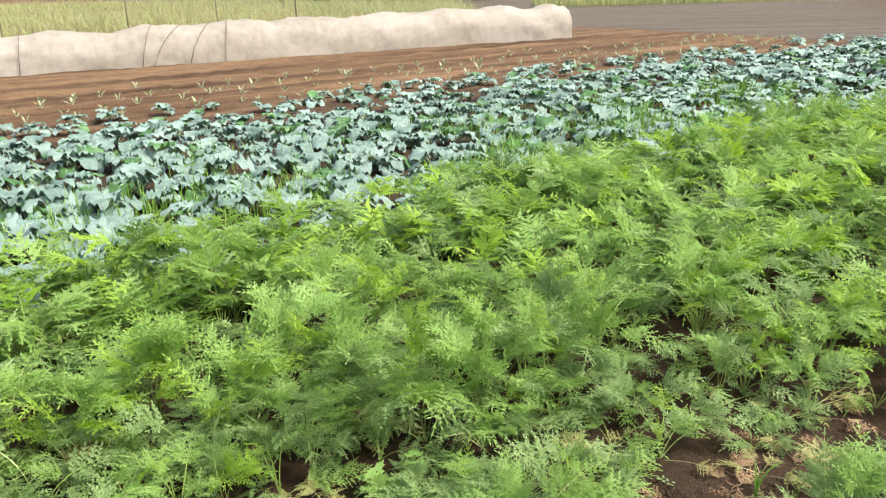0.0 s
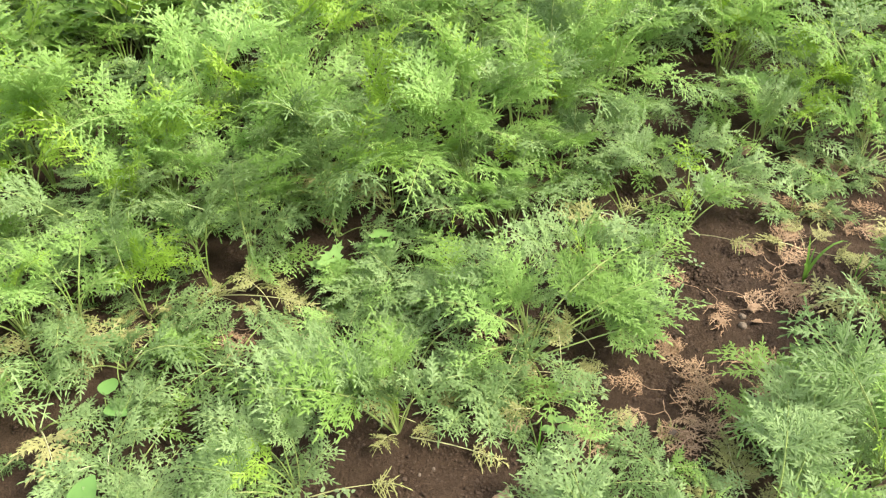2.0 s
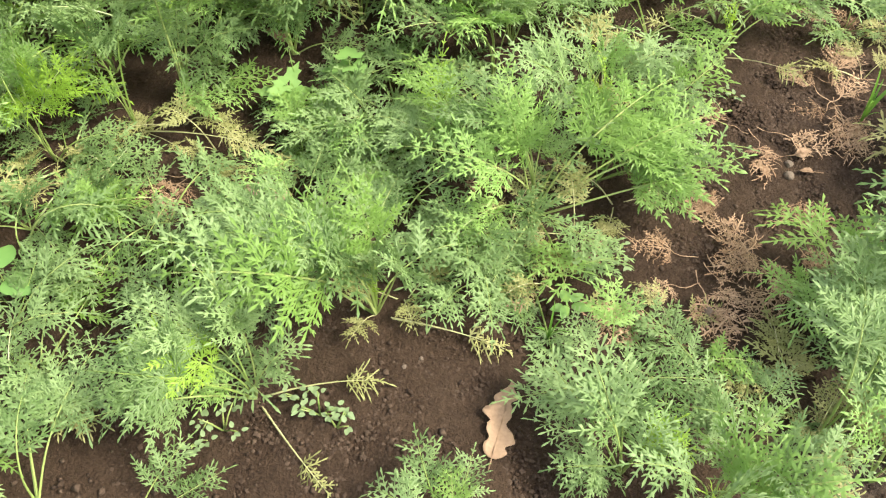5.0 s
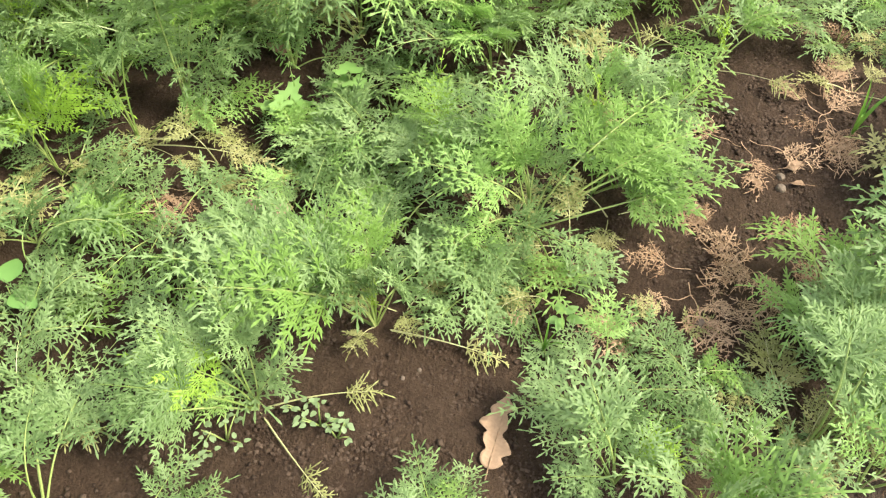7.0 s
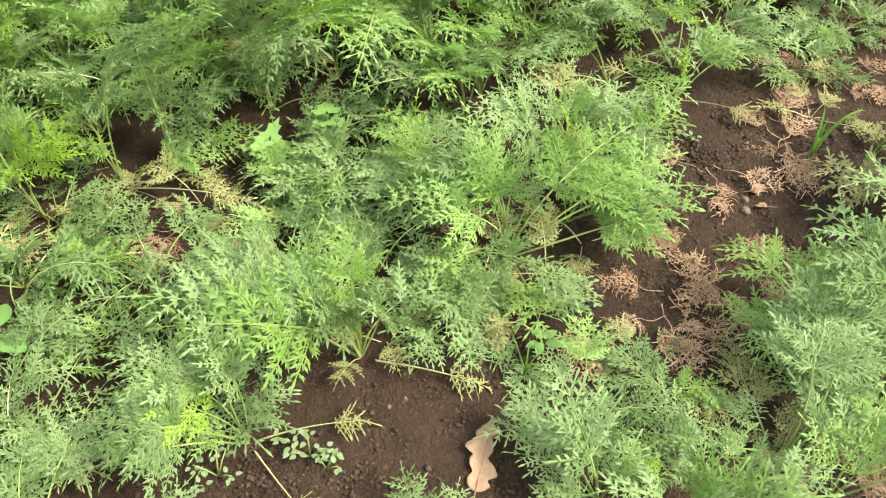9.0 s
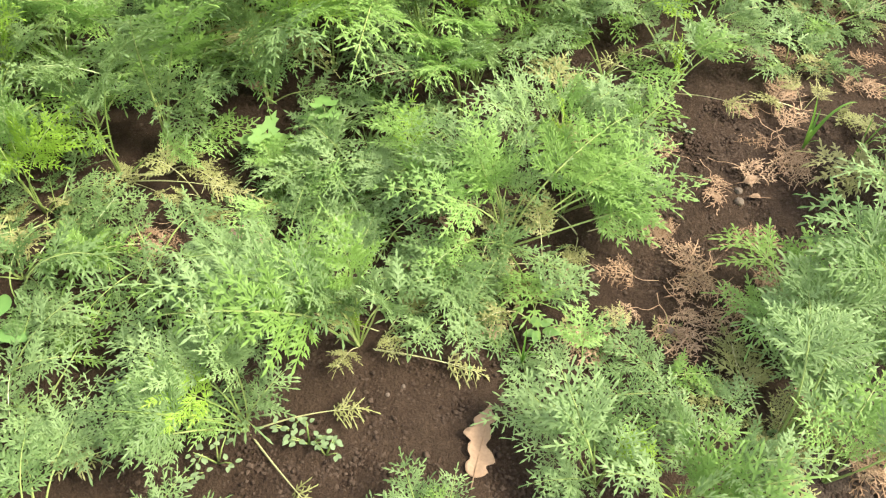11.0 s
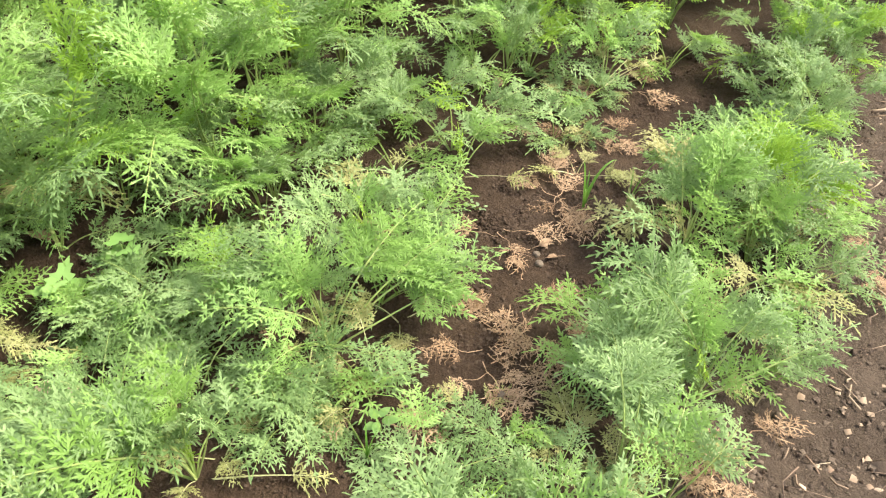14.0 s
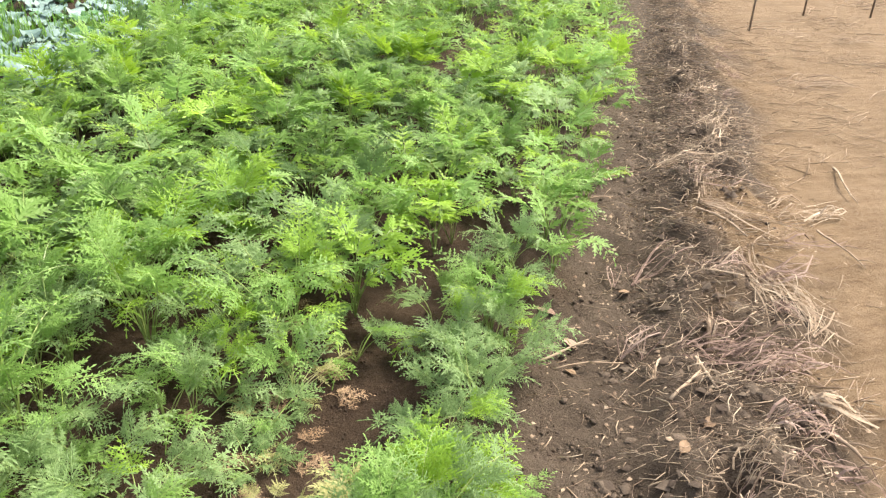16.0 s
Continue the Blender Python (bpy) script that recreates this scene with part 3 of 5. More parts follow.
carrot(0.273, 1.831, [("upright", 0, "fresh", 177, 0.34), ("upright", 2, "mature", 150, 0.35), ("erect", 1, "fresh", 119, 0.31), ("erect", 3, "fresh", 92, 0.28), ("erect", 2, "mature", 46, 0.27), ("upright", 1, "fresh", 35, 0.38), ("slanting", 2, "fresh", 33, 0.37), ("slanting", 0, "mature", 19, 0.41), ("lying", 3, "fresh", -3, 0.36), ("lying", 3, "mature", -54, 0.18), ("lying", 2, "fresh", -78, 0.22), ("lying", 2, "mature", -108, 0.25), ("spreading", 1, "fresh", -140, 0.26), ("erect", 2, "fresh", -167, 0.24), ("erect", 3, "mature", -24, 0.21)])
carrot(0.124, 1.909, [("upright", 2, "fresh", 138, 0.28), ("erect", 2, "fresh", 135, 0.19), ("erect", 2, "young", 76, 0.26), ("erect", 2, "fresh", 25, 0.20), ("upright", 0, "mature", -161, 0.15), ("arching", 1, "mature", 162, 0.25)])
carrot(0.375, 2.015, [("erect", 2, "mature", 154, 0.27), ("erect", 3, "fresh", 1, 0.25), ("upright", 2, "mature", 23, 0.29), ("spreading", 3, "mature", -10, 0.28), ("upright", 3, "mature", 159, 0.33), ("erect", 1, "young", -164, 0.31), ("erect", 0, "mature", -58, 0.24)])
carrot(0.221, 2.187, [("upright", 0, "mature", -152, 0.36), ("upright", 3, "fresh", -157, 0.32), ("upright", 3, "fresh", -127, 0.31), ("erect", 2, "mature", -66, 0.27), ("spreading", 0, "mature", -155, 0.38), ("lying", 2, "mature", -134, 0.37), ("lying", 2, "mature", -125, 0.40)])
carrot(0.697, 2.264, [("stalk", 3, "fading", 163, 0.17), ("upright", 2, "fresh", 16, 0.21), ("slanting", 1, "fresh", 15, 0.24), ("spreading", 1, "mature", -129, 0.25), ("stalk", 2, "fading", -32, 0.17), ("erect", 3, "young", 147, 0.16), ("erect", 1, "young", -175, 0.16), ("upright", 0, "mature", 57, 0.24)])
carrot(-0.453, 2.017, [("stalk", 1, "fading", -21, 0.28), ("stalk", 3, "fading", 3, 0.16), ("spreading", 0, "fresh", 22, 0.26), ("erect", 3, "mature", -21, 0.36), ("erect", 3, "mature", -128, 0.31), ("erect", 3, "fresh", -179, 0.16), ("stalk", 2, "fading", -26, 0.11)])
carrot(-0.373, 2.096, [("erect", 3, "young", -2, 0.26), ("erect", 3, "mature", -76, 0.42), ("erect", 2, "fresh", -40, 0.44), ("spreading", 1, "fresh", 1, 0.20), ("upright", 3, "mature", -10, 0.27), ("erect", 2, "mature", -59, 0.27)])
carrot(-0.577, 1.935, [("erect", 3, "mature", 30, 0.33), ("erect", 3, "fresh", 66, 0.26), ("upright", 3, "young", 36, 0.26), ("spreading", 1, "mature", 8, 0.17), ("stalk", 3, "fading", -120, 0.07), ("upright", 3, "mature", 146, 0.16), ("slanting", 1, "mature", -17, 0.12)])
carrot(-0.185, 2.235, [("erect", 1, "mature", -79, 0.44), ("upright", 3, "fresh", -76, 0.44), ("upright", 3, "mature", -57, 0.44), ("erect", 1, "mature", -104, 0.34), ("upright", 3, "mature", -45, 0.26), ("slanting", 0, "mature", -3, 0.19), ("erect", 0, "mature", -113, 0.21), ("erect", 0, "young", -63, 0.44)])
carrot(-0.556, 1.710, [("lying", 3, "mature", 46, 0.25), ("arching", 2, "mature", 9, 0.24), ("upright", 0, "mature", 78, 0.18), ("spreading", 0, "fresh", 29, 0.28)])
carrot(-0.547, 1.563, [("slanting", 2, "mature", 36, 0.21), ("upright", 0, "mature", 21, 0.18), ("slanting", 3, "mature", 69, 0.16)])
carrot(-0.435, 1.321, [("slanting", 0, "mature", 79, 0.26), ("arching", 2, "mature", 105, 0.19), ("slanting", 1, "mature", 110, 0.21)])
carrot(-0.303, 1.298, [("slanting", 0, "mature", 67, 0.13), ("lying", 3, "mature", 16, 0.13)])
carrot(0.018, 1.991, [("spreading", 1, "fresh", 164, 0.25), ("spreading", 1, "mature", -164, 0.21), ("spreading", 1, "mature", -138, 0.21), ("arching", 2, "mature", 140, 0.22), ("erect", 1, "mature", -155, 0.13), ("stalk", 2, "fading", -149, 0.24), ("erect", 3, "mature", 146, 0.14), ("arching", 3, "mature", -161, 0.17)])
carrot(0.131, 1.791, [("lying", 3, "mature", -109, 0.20), ("spreading", 0, "mature", -73, 0.27), ("lying", 2, "mature", -54, 0.25), ("spreading", 0, "mature", -23, 0.30), ("spreading", 3, "mature", -64, 0.19), ("slanting", 2, "mature", -140, 0.14), ("slanting", 2, "mature", -81, 0.19)])
carrot(1.018, 2.380, [("slanting", 1, "mature", -179, 0.15), ("slanting", 0, "mature", -139, 0.16), ("slanting", 3, "mature", -85, 0.10), ("upright", 1, "mature", 10, 0.13), ("upright", 1, "mature", 87, 0.16)])
carrot(0.112, 1.274, [("spreading", 2, "mature", 114, 0.15), ("spreading", 3, "mature", 59, 0.12), ("arching", 1, "mature", 145, 0.15), ("upright", 1, "fresh", 90, 0.11)])
carrot(0.354, 1.359, [("slanting", 3, "mature", 113, 0.20), ("upright", 1, "mature", 101, 0.23), ("upright", 1, "mature", 77, 0.20), ("slanting", 1, "mature", 161, 0.15), ("arching", 2, "mature", -169, 0.15), ("erect", 2, "mature", 68, 0.15), ("erect", 1, "mature", 136, 0.18), ("erect", 1, "young", 13, 0.14), ("upright", 3, "young", -24, 0.13), ("upright", 0, "mature", -141, 0.14)])
carrot(0.463, 1.303, [("erect", 2, "fresh", 60, 0.17), ("erect", 1, "fresh", 22, 0.20), ("erect", 0, "fresh", 10, 0.24), ("upright", 2, "mature", -1, 0.28), ("erect", 1, "mature", 93, 0.16), ("erect", 0, "young", 177, 0.14), ("erect", 3, "mature", -78, 0.21), ("erect", 2, "fresh", -20, 0.24), ("upright", 2, "mature", -171, 0.20)])
carrot(0.543, 1.436, [("lying", 1, "mature", 125, 0.28), ("slanting", 0, "mature", 144, 0.14), ("spreading", 2, "mature", 86, 0.12), ("stalk", 3, "fading", 57, 0.10), ("spreading", 3, "mature", 28, 0.12), ("arching", 2, "mature", 177, 0.15)])
carrot(0.647, 1.410, [("arching", 2, "mature", 82, 0.34), ("spreading", 3, "mature", 56, 0.39), ("lying", 2, "fading", 100, 0.21), ("upright", 0, "mature", 68, 0.24), ("upright", 1, "fading", 46, 0.12), ("arching", 2, "fading", 32, 0.15), ("upright", 0, "mature", 65, 0.33), ("upright", 0, "mature", 43, 0.22)])
carrot(1.066, 1.856, [("upright", 1, "fresh", 52, 0.38), ("erect", 1, "mature", 63, 0.32), ("upright", 2, "fresh", 50, 0.36), ("upright", 2, "mature", 130, 0.28), ("erect", 1, "fresh", 89, 0.35), ("spreading", 3, "mature", -185, 0.24), ("upright", 1, "fresh", 22, 0.38), ("erect", 0, "fading", 150, 0.18), ("erect", 1, "mature", 29, 0.25), ("spreading", 2, "fading", 141, 0.24), ("arching", 3, "fading", 93, 0.35), ("erect", 3, "fresh", -170, 0.23)])
carrot(1.216, 1.813, [("slanting", 3, "young", 41, 0.38), ("upright", 2, "young", 43, 0.38), ("slanting", 3, "fresh", 48, 0.38), ("slanting", 2, "young", 28, 0.39), ("arching", 3, "mature", -12, 0.39), ("slanting", 1, "fresh", -19, 0.30), ("upright", 3, "mature", -29, 0.24), ("erect", 3, "fresh", -2, 0.25), ("erect", 2, "mature", 107, 0.30), ("slanting", 3, "fresh", -62, 0.16)])
carrot(0.883, 1.522, [("arching", 3, "mature", 108, 0.42), ("upright", 2, "fresh", 125, 0.32), ("erect", 1, "mature", 110, 0.28), ("erect", 2, "fresh", 63, 0.26), ("upright", 2, "mature", 21, 0.29), ("slanting", 2, "fresh", 7, 0.31), ("lying", 3, "mature", -11, 0.32), ("lying", 3, "fresh", -17, 0.23), ("erect", 1, "fresh", -23, 0.18), ("erect", 3, "fresh", 140, 0.21), ("upright", 0, "mature", 154, 0.28), ("spreading", 2, "fading", -16, 0.12), ("erect", 0, "young", 170, 0.17), ("upright", 0, "fresh", 172, 0.18), ("slanting", 2, "mature", 160, 0.25)])
carrot(0.706, 1.350, [("erect", 0, "fresh", 128, 0.15), ("upright", 1, "fresh", 41, 0.22), ("spreading", 2, "fading", 9, 0.18), ("slanting", 3, "fading", 128, 0.08), ("arching", 0, "dried", 3, 0.12), ("erect", 1, "fresh", 65, 0.14), ("arching", 3, "mature", 17, 0.21)])
carrot(0.965, 2.602, [("slanting", 1, "fresh", 126, 0.25), ("erect", 2, "fresh", 176, 0.27), ("erect", 3, "mature", 100, 0.31), ("erect", 3, "mature", -55, 0.26), ("stalk", 3, "fading", 140, 0.15), ("lying", 3, "mature", 10, 0.24), ("upright", 3, "mature", -18, 0.20)])
carrot(1.262, 2.564, [("stalk", 2, "fading", 36, 0.26), ("stalk", 2, "fading", 6, 0.16), ("erect", 3, "fresh", 152, 0.23), ("erect", 0, "mature", 41, 0.24), ("upright", 2, "fresh", 169, 0.28), ("lying", 2, "mature", 179, 0.19), ("lying", 2, "mature", -105, 0.14), ("lying", 2, "mature", -140, 0.24), ("stalk", 2, "fading", 13, 0.24), ("erect", 0, "young", 115, 0.30)])
carrot(0.725, 2.375, [("slanting", 1, "mature", 113, 0.20), ("spreading", 2, "mature", 152, 0.36), ("stalk", 3, "fading", 170, 0.12), ("slanting", 3, "young", 76, 0.20), ("spreading", 2, "mature", 16, 0.30), ("spreading", 0, "mature", -3, 0.36), ("upright", 3, "fresh", -12, 0.16)])
carrot(0.263, 2.296, [("upright", 3, "fresh", -146, 0.32), ("erect", 1, "mature", -110, 0.29), ("erect", 0, "fresh", -70, 0.28), ("upright", 2, "mature", -50, 0.29), ("upright", 2, "mature", -117, 0.28), ("upright", 2, "mature", -85, 0.32), ("upright", 0, "mature", -144, 0.28)])
carrot(0.388, 2.437, [("upright", 3, "mature", -131, 0.32), ("upright", 3, "fresh", -99, 0.32), ("upright", 1, "mature", -63, 0.29), ("arching", 3, "mature", -87, 0.30), ("upright", 1, "fresh", -134, 0.31)])
carrot(0.146, 2.428, [("upright", 0, "mature", -124, 0.31), ("upright", 3, "fresh", -122, 0.31), ("erect", 0, "mature", -76, 0.29), ("spreading", 3, "mature", -129, 0.23), ("upright", 3, "mature", -63, 0.27), ("spreading", 2, "mature", -147, 0.25)])
carrot(-0.097, 1.716, [("upright", 3, "mature", -166, 0.22), ("arching", 3, "mature", -180, 0.29), ("erect", 2, "mature", -157, 0.19), ("erect", 3, "fresh", 47, 0.19), ("erect", 1, "mature", -17, 0.18), ("spreading", 2, "mature", 157, 0.23)])
carrot(-0.551, 1.927, [("lying", 2, "mature", 235, 0.18), ("lying", 2, "fresh", 320, 0.18), ("lying", 1, "mature", 8, 0.17), ("lying", 2, "mature", 82, 0.20), ("lying", 1, "mature", 110, 0.14), ("spreading", 1, "mature", 165, 0.13)])
carrot(-0.580, 1.784, [("spreading", 1, "mature", 310, 0.16), ("spreading", 3, "mature", 341, 0.18), ("lying", 2, "mature", 65, 0.21), ("lying", 1, "mature", 110, 0.18), ("spreading", 1, "mature", 166, 0.21), ("spreading", 3, "mature", 222, 0.17)])
carrot(-0.053, 1.937, [("lying", 2, "fresh", 33, 0.18), ("spreading", 3, "mature", 76, 0.21), ("spreading", 2, "mature", 141, 0.18), ("spreading", 2, "mature", 172, 0.20), ("spreading", 3, "mature", 247, 0.16), ("spreading", 1, "fresh", 300, 0.17), ("lying", 0, "fresh", 323, 0.18)])
carrot(-0.137, 1.949, [("spreading", 3, "fresh", 106, 0.15), ("lying", 0, "mature", 188, 0.14), ("spreading", 1, "fresh", 233, 0.18), ("spreading", 0, "mature", 312, 0.20), ("spreading", 3, "fresh", 349, 0.17), ("spreading", 2, "mature", 72, 0.14)])
carrot(0.051, 1.898, [("lying", 2, "mature", 6, 0.19), ("lying", 1, "mature", 86, 0.17), ("lying", 0, "mature", 114, 0.21), ("lying", 2, "mature", 155, 0.20), ("spreading", 1, "mature", 199, 0.16), ("lying", 3, "mature", 291, 0.20), ("lying", 2, "mature", 301, 0.18)])
carrot(0.033, 1.794, [("lying", 2, "mature", 123, 0.19), ("lying", 3, "mature", 179, 0.16), ("lying", 1, "mature", 239, 0.16), ("lying", 0, "mature", 309, 0.16), ("spreading", 1, "mature", 26, 0.20), ("spreading", 0, "mature", 78, 0.17)])
carrot(0.259, 1.667, [("lying", 2, "mature", 284, 0.18), ("spreading", 1, "mature", 14, 0.17), ("lying", 1, "mature", 102, 0.16), ("spreading", 1, "mature", 172, 0.16)])
carrot(-0.216, 1.920, [("lying", 3, "fading", 177, 0.10), ("lying", 0, "fading", 266, 0.14), ("lying", 2, "fresh", 39, 0.12), ("lying", 2, "fading", 121, 0.13)])
carrot(0.479, 2.037, [("arching", 0, "fresh", 206, 0.16), ("spreading", 1, "fresh", 235, 0.19), ("arching", 3, "fresh", 282, 0.19), ("arching", 0, "mature", 332, 0.19), ("spreading", 3, "fresh", 31, 0.24), ("spreading", 2, "mature", 84, 0.24), ("arching", 2, "fresh", 149, 0.18)])
carrot(0.737, 1.639, [("arching", 3, "fresh", 35, 0.21), ("arching", 1, "fresh", 124, 0.23), ("spreading", 2, "fresh", 173, 0.16), ("arching", 1, "fresh", 225, 0.19), ("arching", 1, "fresh", 257, 0.20), ("arching", 0, "fresh", 294, 0.18), ("arching", 3, "fresh", 349, 0.17)])
carrot(-0.358, 1.812, [("spreading", 0, "fresh", 294, 0.21), ("spreading", 0, "fresh", 342, 0.16), ("spreading", 0, "mature", 61, 0.19), ("spreading", 0, "mature", 121, 0.16), ("spreading", 3, "fresh", 189, 0.21), ("spreading", 0, "mature", 237, 0.18)])
carrot(-0.621, 2.327, [("erect", 3, "fresh", 264, 0.30), ("tall", 3, "fresh", 307, 0.33), ("erect", 3, "young", 317, 0.39), ("erect", 3, "fresh", 36, 0.35), ("tall", 3, "young", 71, 0.38), ("erect", 1, "young", 125, 0.38), ("erect", 1, "fresh", 138, 0.28), ("erect", 2, "fresh", 186, 0.39)])
carrot(-0.705, 2.216, [("erect", 0, "young", 182, 0.40), ("erect", 1, "young", 259, 0.26), ("erect", 0, "young", 304, 0.28), ("tall", 1, "young", 328, 0.33), ("erect", 2, "young", 38, 0.31), ("tall", 0, "young", 89, 0.26), ("tall", 2, "fresh", 162, 0.33)])
carrot(-0.450, 2.296, [("tall", 3, "fresh", 94, 0.28), ("erect", 1, "mature", 146, 0.28), ("erect", 1, "fresh", 198, 0.26), ("erect", 1, "fresh", 253, 0.38), ("erect", 3, "fresh", 308, 0.36), ("erect", 1, "fresh", 349, 0.31), ("tall", 0, "mature", 40, 0.35)])
carrot(-0.315, 2.338, [("erect", 3, "mature", 51, 0.37), ("erect", 2, "fresh", 119, 0.33), ("tall", 0, "fresh", 130, 0.27), ("tall", 2, "mature", 205, 0.31), ("erect", 1, "fresh", 252, 0.35), ("erect", 3, "mature", 311, 0.36), ("tall", 3, "mature", 13, 0.39)])
carrot(-0.051, 2.348, [("spreading", 0, "fresh", 203, 0.35), ("nodding", 3, "mature", 250, 0.24), ("tall", 3, "mature", 315, 0.26), ("tall", 2, "fresh", 345, 0.28), ("spreading", 2, "fresh", 35, 0.30), ("spreading", 1, "fresh", 83, 0.27), ("tall", 3, "fresh", 112, 0.26), ("spreading", 1, "fresh", 174, 0.32)])
carrot(0.560, 2.325, [("lying", 0, "fresh", 30, 0.16), ("lying", 3, "fresh", 100, 0.24), ("spreading", 3, "fresh", 117, 0.15), ("lying", 1, "mature", 186, 0.17), ("lying", 3, "fresh", 231, 0.18), ("spreading", 3, "fresh", 305, 0.22), ("spreading", 2, "mature", 347, 0.23)])
carrot(0.400, 2.467, [("spreading", 1, "mature", 354, 0.27), ("arching", 0, "mature", 354, 0.21), ("spreading", 3, "mature", 63, 0.29), ("spreading", 3, "fresh", 131, 0.21), ("spreading", 2, "mature", 142, 0.25), ("arching", 1, "fresh", 192, 0.21), ("arching", 0, "fresh", 261, 0.23), ("spreading", 0, "mature", 282, 0.21)])
carrot(0.580, 2.584, [("spreading", 0, "fresh", 37, 0.20), ("spreading", 3, "fresh", 71, 0.28), ("arching", 0, "mature", 79, 0.23), ("spreading", 2, "mature", 142, 0.22), ("spreading", 3, "mature", 172, 0.28), ("arching", 1, "mature", 238, 0.20), ("spreading", 0, "fresh", 287, 0.21), ("arching", 0, "fresh", 347, 0.23)])
carrot(0.324, 2.648, [("arching", 1, "mature", 132, 0.32), ("spreading", 3, "fresh", 186, 0.25), ("spreading", 3, "mature", 203, 0.33), ("spreading", 2, "mature", 232, 0.25), ("arching", 0, "mature", 275, 0.25), ("spreading", 1, "mature", 351, 0.27), ("spreading", 2, "mature", 31, 0.30), ("spreading", 2, "fresh", 98, 0.32)])
carrot(1.104, 2.453, [("lying", 1, "mature", 162, 0.12), ("lying", 1, "fading", 252, 0.16), ("lying", 1, "mature", 292, 0.13), ("lying", 0, "fading", 25, 0.11), ("lying", 3, "fading", 95, 0.16)])
carrot(1.518, 2.616, [("arching", 2, "fresh", 298, 0.26), ("spreading", 3, "mature", 334, 0.19), ("spreading", 0, "mature", 34, 0.24), ("arching", 2, "mature", 98, 0.26), ("arching", 2, "fresh", 145, 0.17), ("spreading", 1, "fresh", 216, 0.20)])
carrot(1.810, 2.585, [("arching", 1, "mature", 139, 0.27), ("spreading", 0, "young", 205, 0.24), ("spreading", 2, "mature", 222, 0.29), ("spreading", 2, "mature", 269, 0.29), ("spreading", 2, "mature", 344, 0.29), ("spreading", 3, "fresh", 28, 0.30), ("arching", 0, "mature", 104, 0.29)])
carrot(1.931, 2.412, [("arching", 3, "young", 286, 0.23), ("spreading", 1, "fresh", 1, 0.25), ("spreading", 1, "mature", 23, 0.28), ("spreading", 3, "fresh", 106, 0.26), ("spreading", 0, "fresh", 148, 0.23), ("spreading", 0, "mature", 205, 0.24), ("spreading", 2, "mature", 231, 0.25)])
carrot(1.304, 1.736, [("lying", 1, "mature", 304, 0.19), ("spreading", 0, "mature", 333, 0.17), ("spreading", 1, "mature", 17, 0.22), ("spreading", 2, "mature", 107, 0.18), ("spreading", 2, "mature", 126, 0.17), ("lying", 1, "mature", 214, 0.19), ("lying", 1, "mature", 233, 0.23)])
carrot(0.782, 1.467, [("spreading", 2, "fresh", 115, 0.19), ("spreading", 2, "mature", 151, 0.17), ("arching", 1, "fresh", 199, 0.14), ("arching", 3, "mature", 249, 0.15), ("arching", 0, "fresh", 296, 0.15), ("arching", 1, "mature", 332, 0.15), ("spreading", 3, "mature", 61, 0.20)])
carrot(-0.663, 2.070, [("arching", 1, "fresh", 119, 0.26), ("arching", 2, "fresh", 195, 0.17), ("arching", 0, "fresh", 250, 0.20), ("spreading", 3, "young", 298, 0.25), ("spreading", 0, "young", 357, 0.22), ("spreading", 1, "fresh", 53, 0.24)])
carrot(-0.526, 2.170, [("arching", 0, "fresh", 120, 0.23), ("spreading", 1, "fresh", 143, 0.28), ("spreading", 3, "fresh", 203, 0.26), ("arching", 3, "fresh", 263, 0.20), ("arching", 1, "fresh", 345, 0.19), ("spreading", 0, "mature", 47, 0.21)])
carrot(-0.329, 2.193, [("arching", 0, "fresh", 167, 0.26), ("spreading", 3, "mature", 259, 0.19), ("arching", 3, "mature", 327, 0.23), ("arching", 2, "mature", 355, 0.17), ("arching", 2, "fresh", 78, 0.23), ("spreading", 3, "fresh", 134, 0.24)])

# low plants that cover the soil about the clear patches
for x, y, n, ln in ((-0.48, 1.43, 6, 0.17), (-0.26, 1.62, 7, 0.19), (-0.40, 1.71, 6, 0.17), (-0.13, 1.80, 6, 0.17), (-0.02, 1.72, 6, 0.17), (-0.10, 2.03, 6, 0.18),
                    (0.02, 2.12, 7, 0.2), (0.35, 1.50, 6, 0.15), (0.16, 1.68, 6, 0.15), (0.44, 1.50, 6, 0.15), (0.56, 1.36, 6, 0.16), (0.44, 2.15, 7, 0.22), (0.14, 2.33, 7, 0.24), (-0.24, 2.42, 7, 0.3), (0.40, 1.92, 6, 0.2),
                    (-0.95, 1.75, 7, 0.22), (-0.82, 1.86, 7, 0.24), (-0.86, 1.62, 7, 0.22), (-0.70, 1.62, 7, 0.2), (-0.74, 1.78, 6, 0.2), (-1.05, 1.95, 7, 0.26), (0.97, 1.69, 7, 0.2), (1.08, 1.72, 7, 0.22), (1.24, 1.74, 7, 0.24), (1.36, 1.83, 7, 0.24), (0.80, 1.60, 6, 0.18), (1.16, 1.92, 6, 0.2), (1.30, 1.98, 6, 0.2),
                    (1.16, 2.51, 7, 0.16), (1.26, 2.57, 6, 0.16), (1.04, 2.36, 6, 0.14), (1.48, 2.10, 7, 0.24), (1.62, 2.20, 7, 0.24), (1.78, 2.36, 7, 0.24)):
    carrot(x, y, tuft(n, ln, {"spreading": 0.4, "lying": 0.3, "slanting": 0.3}, {"mature": 0.74, "fresh": 0.14, "fading": 0.12}), "low spreading blue-green carrot plant over dark soil")

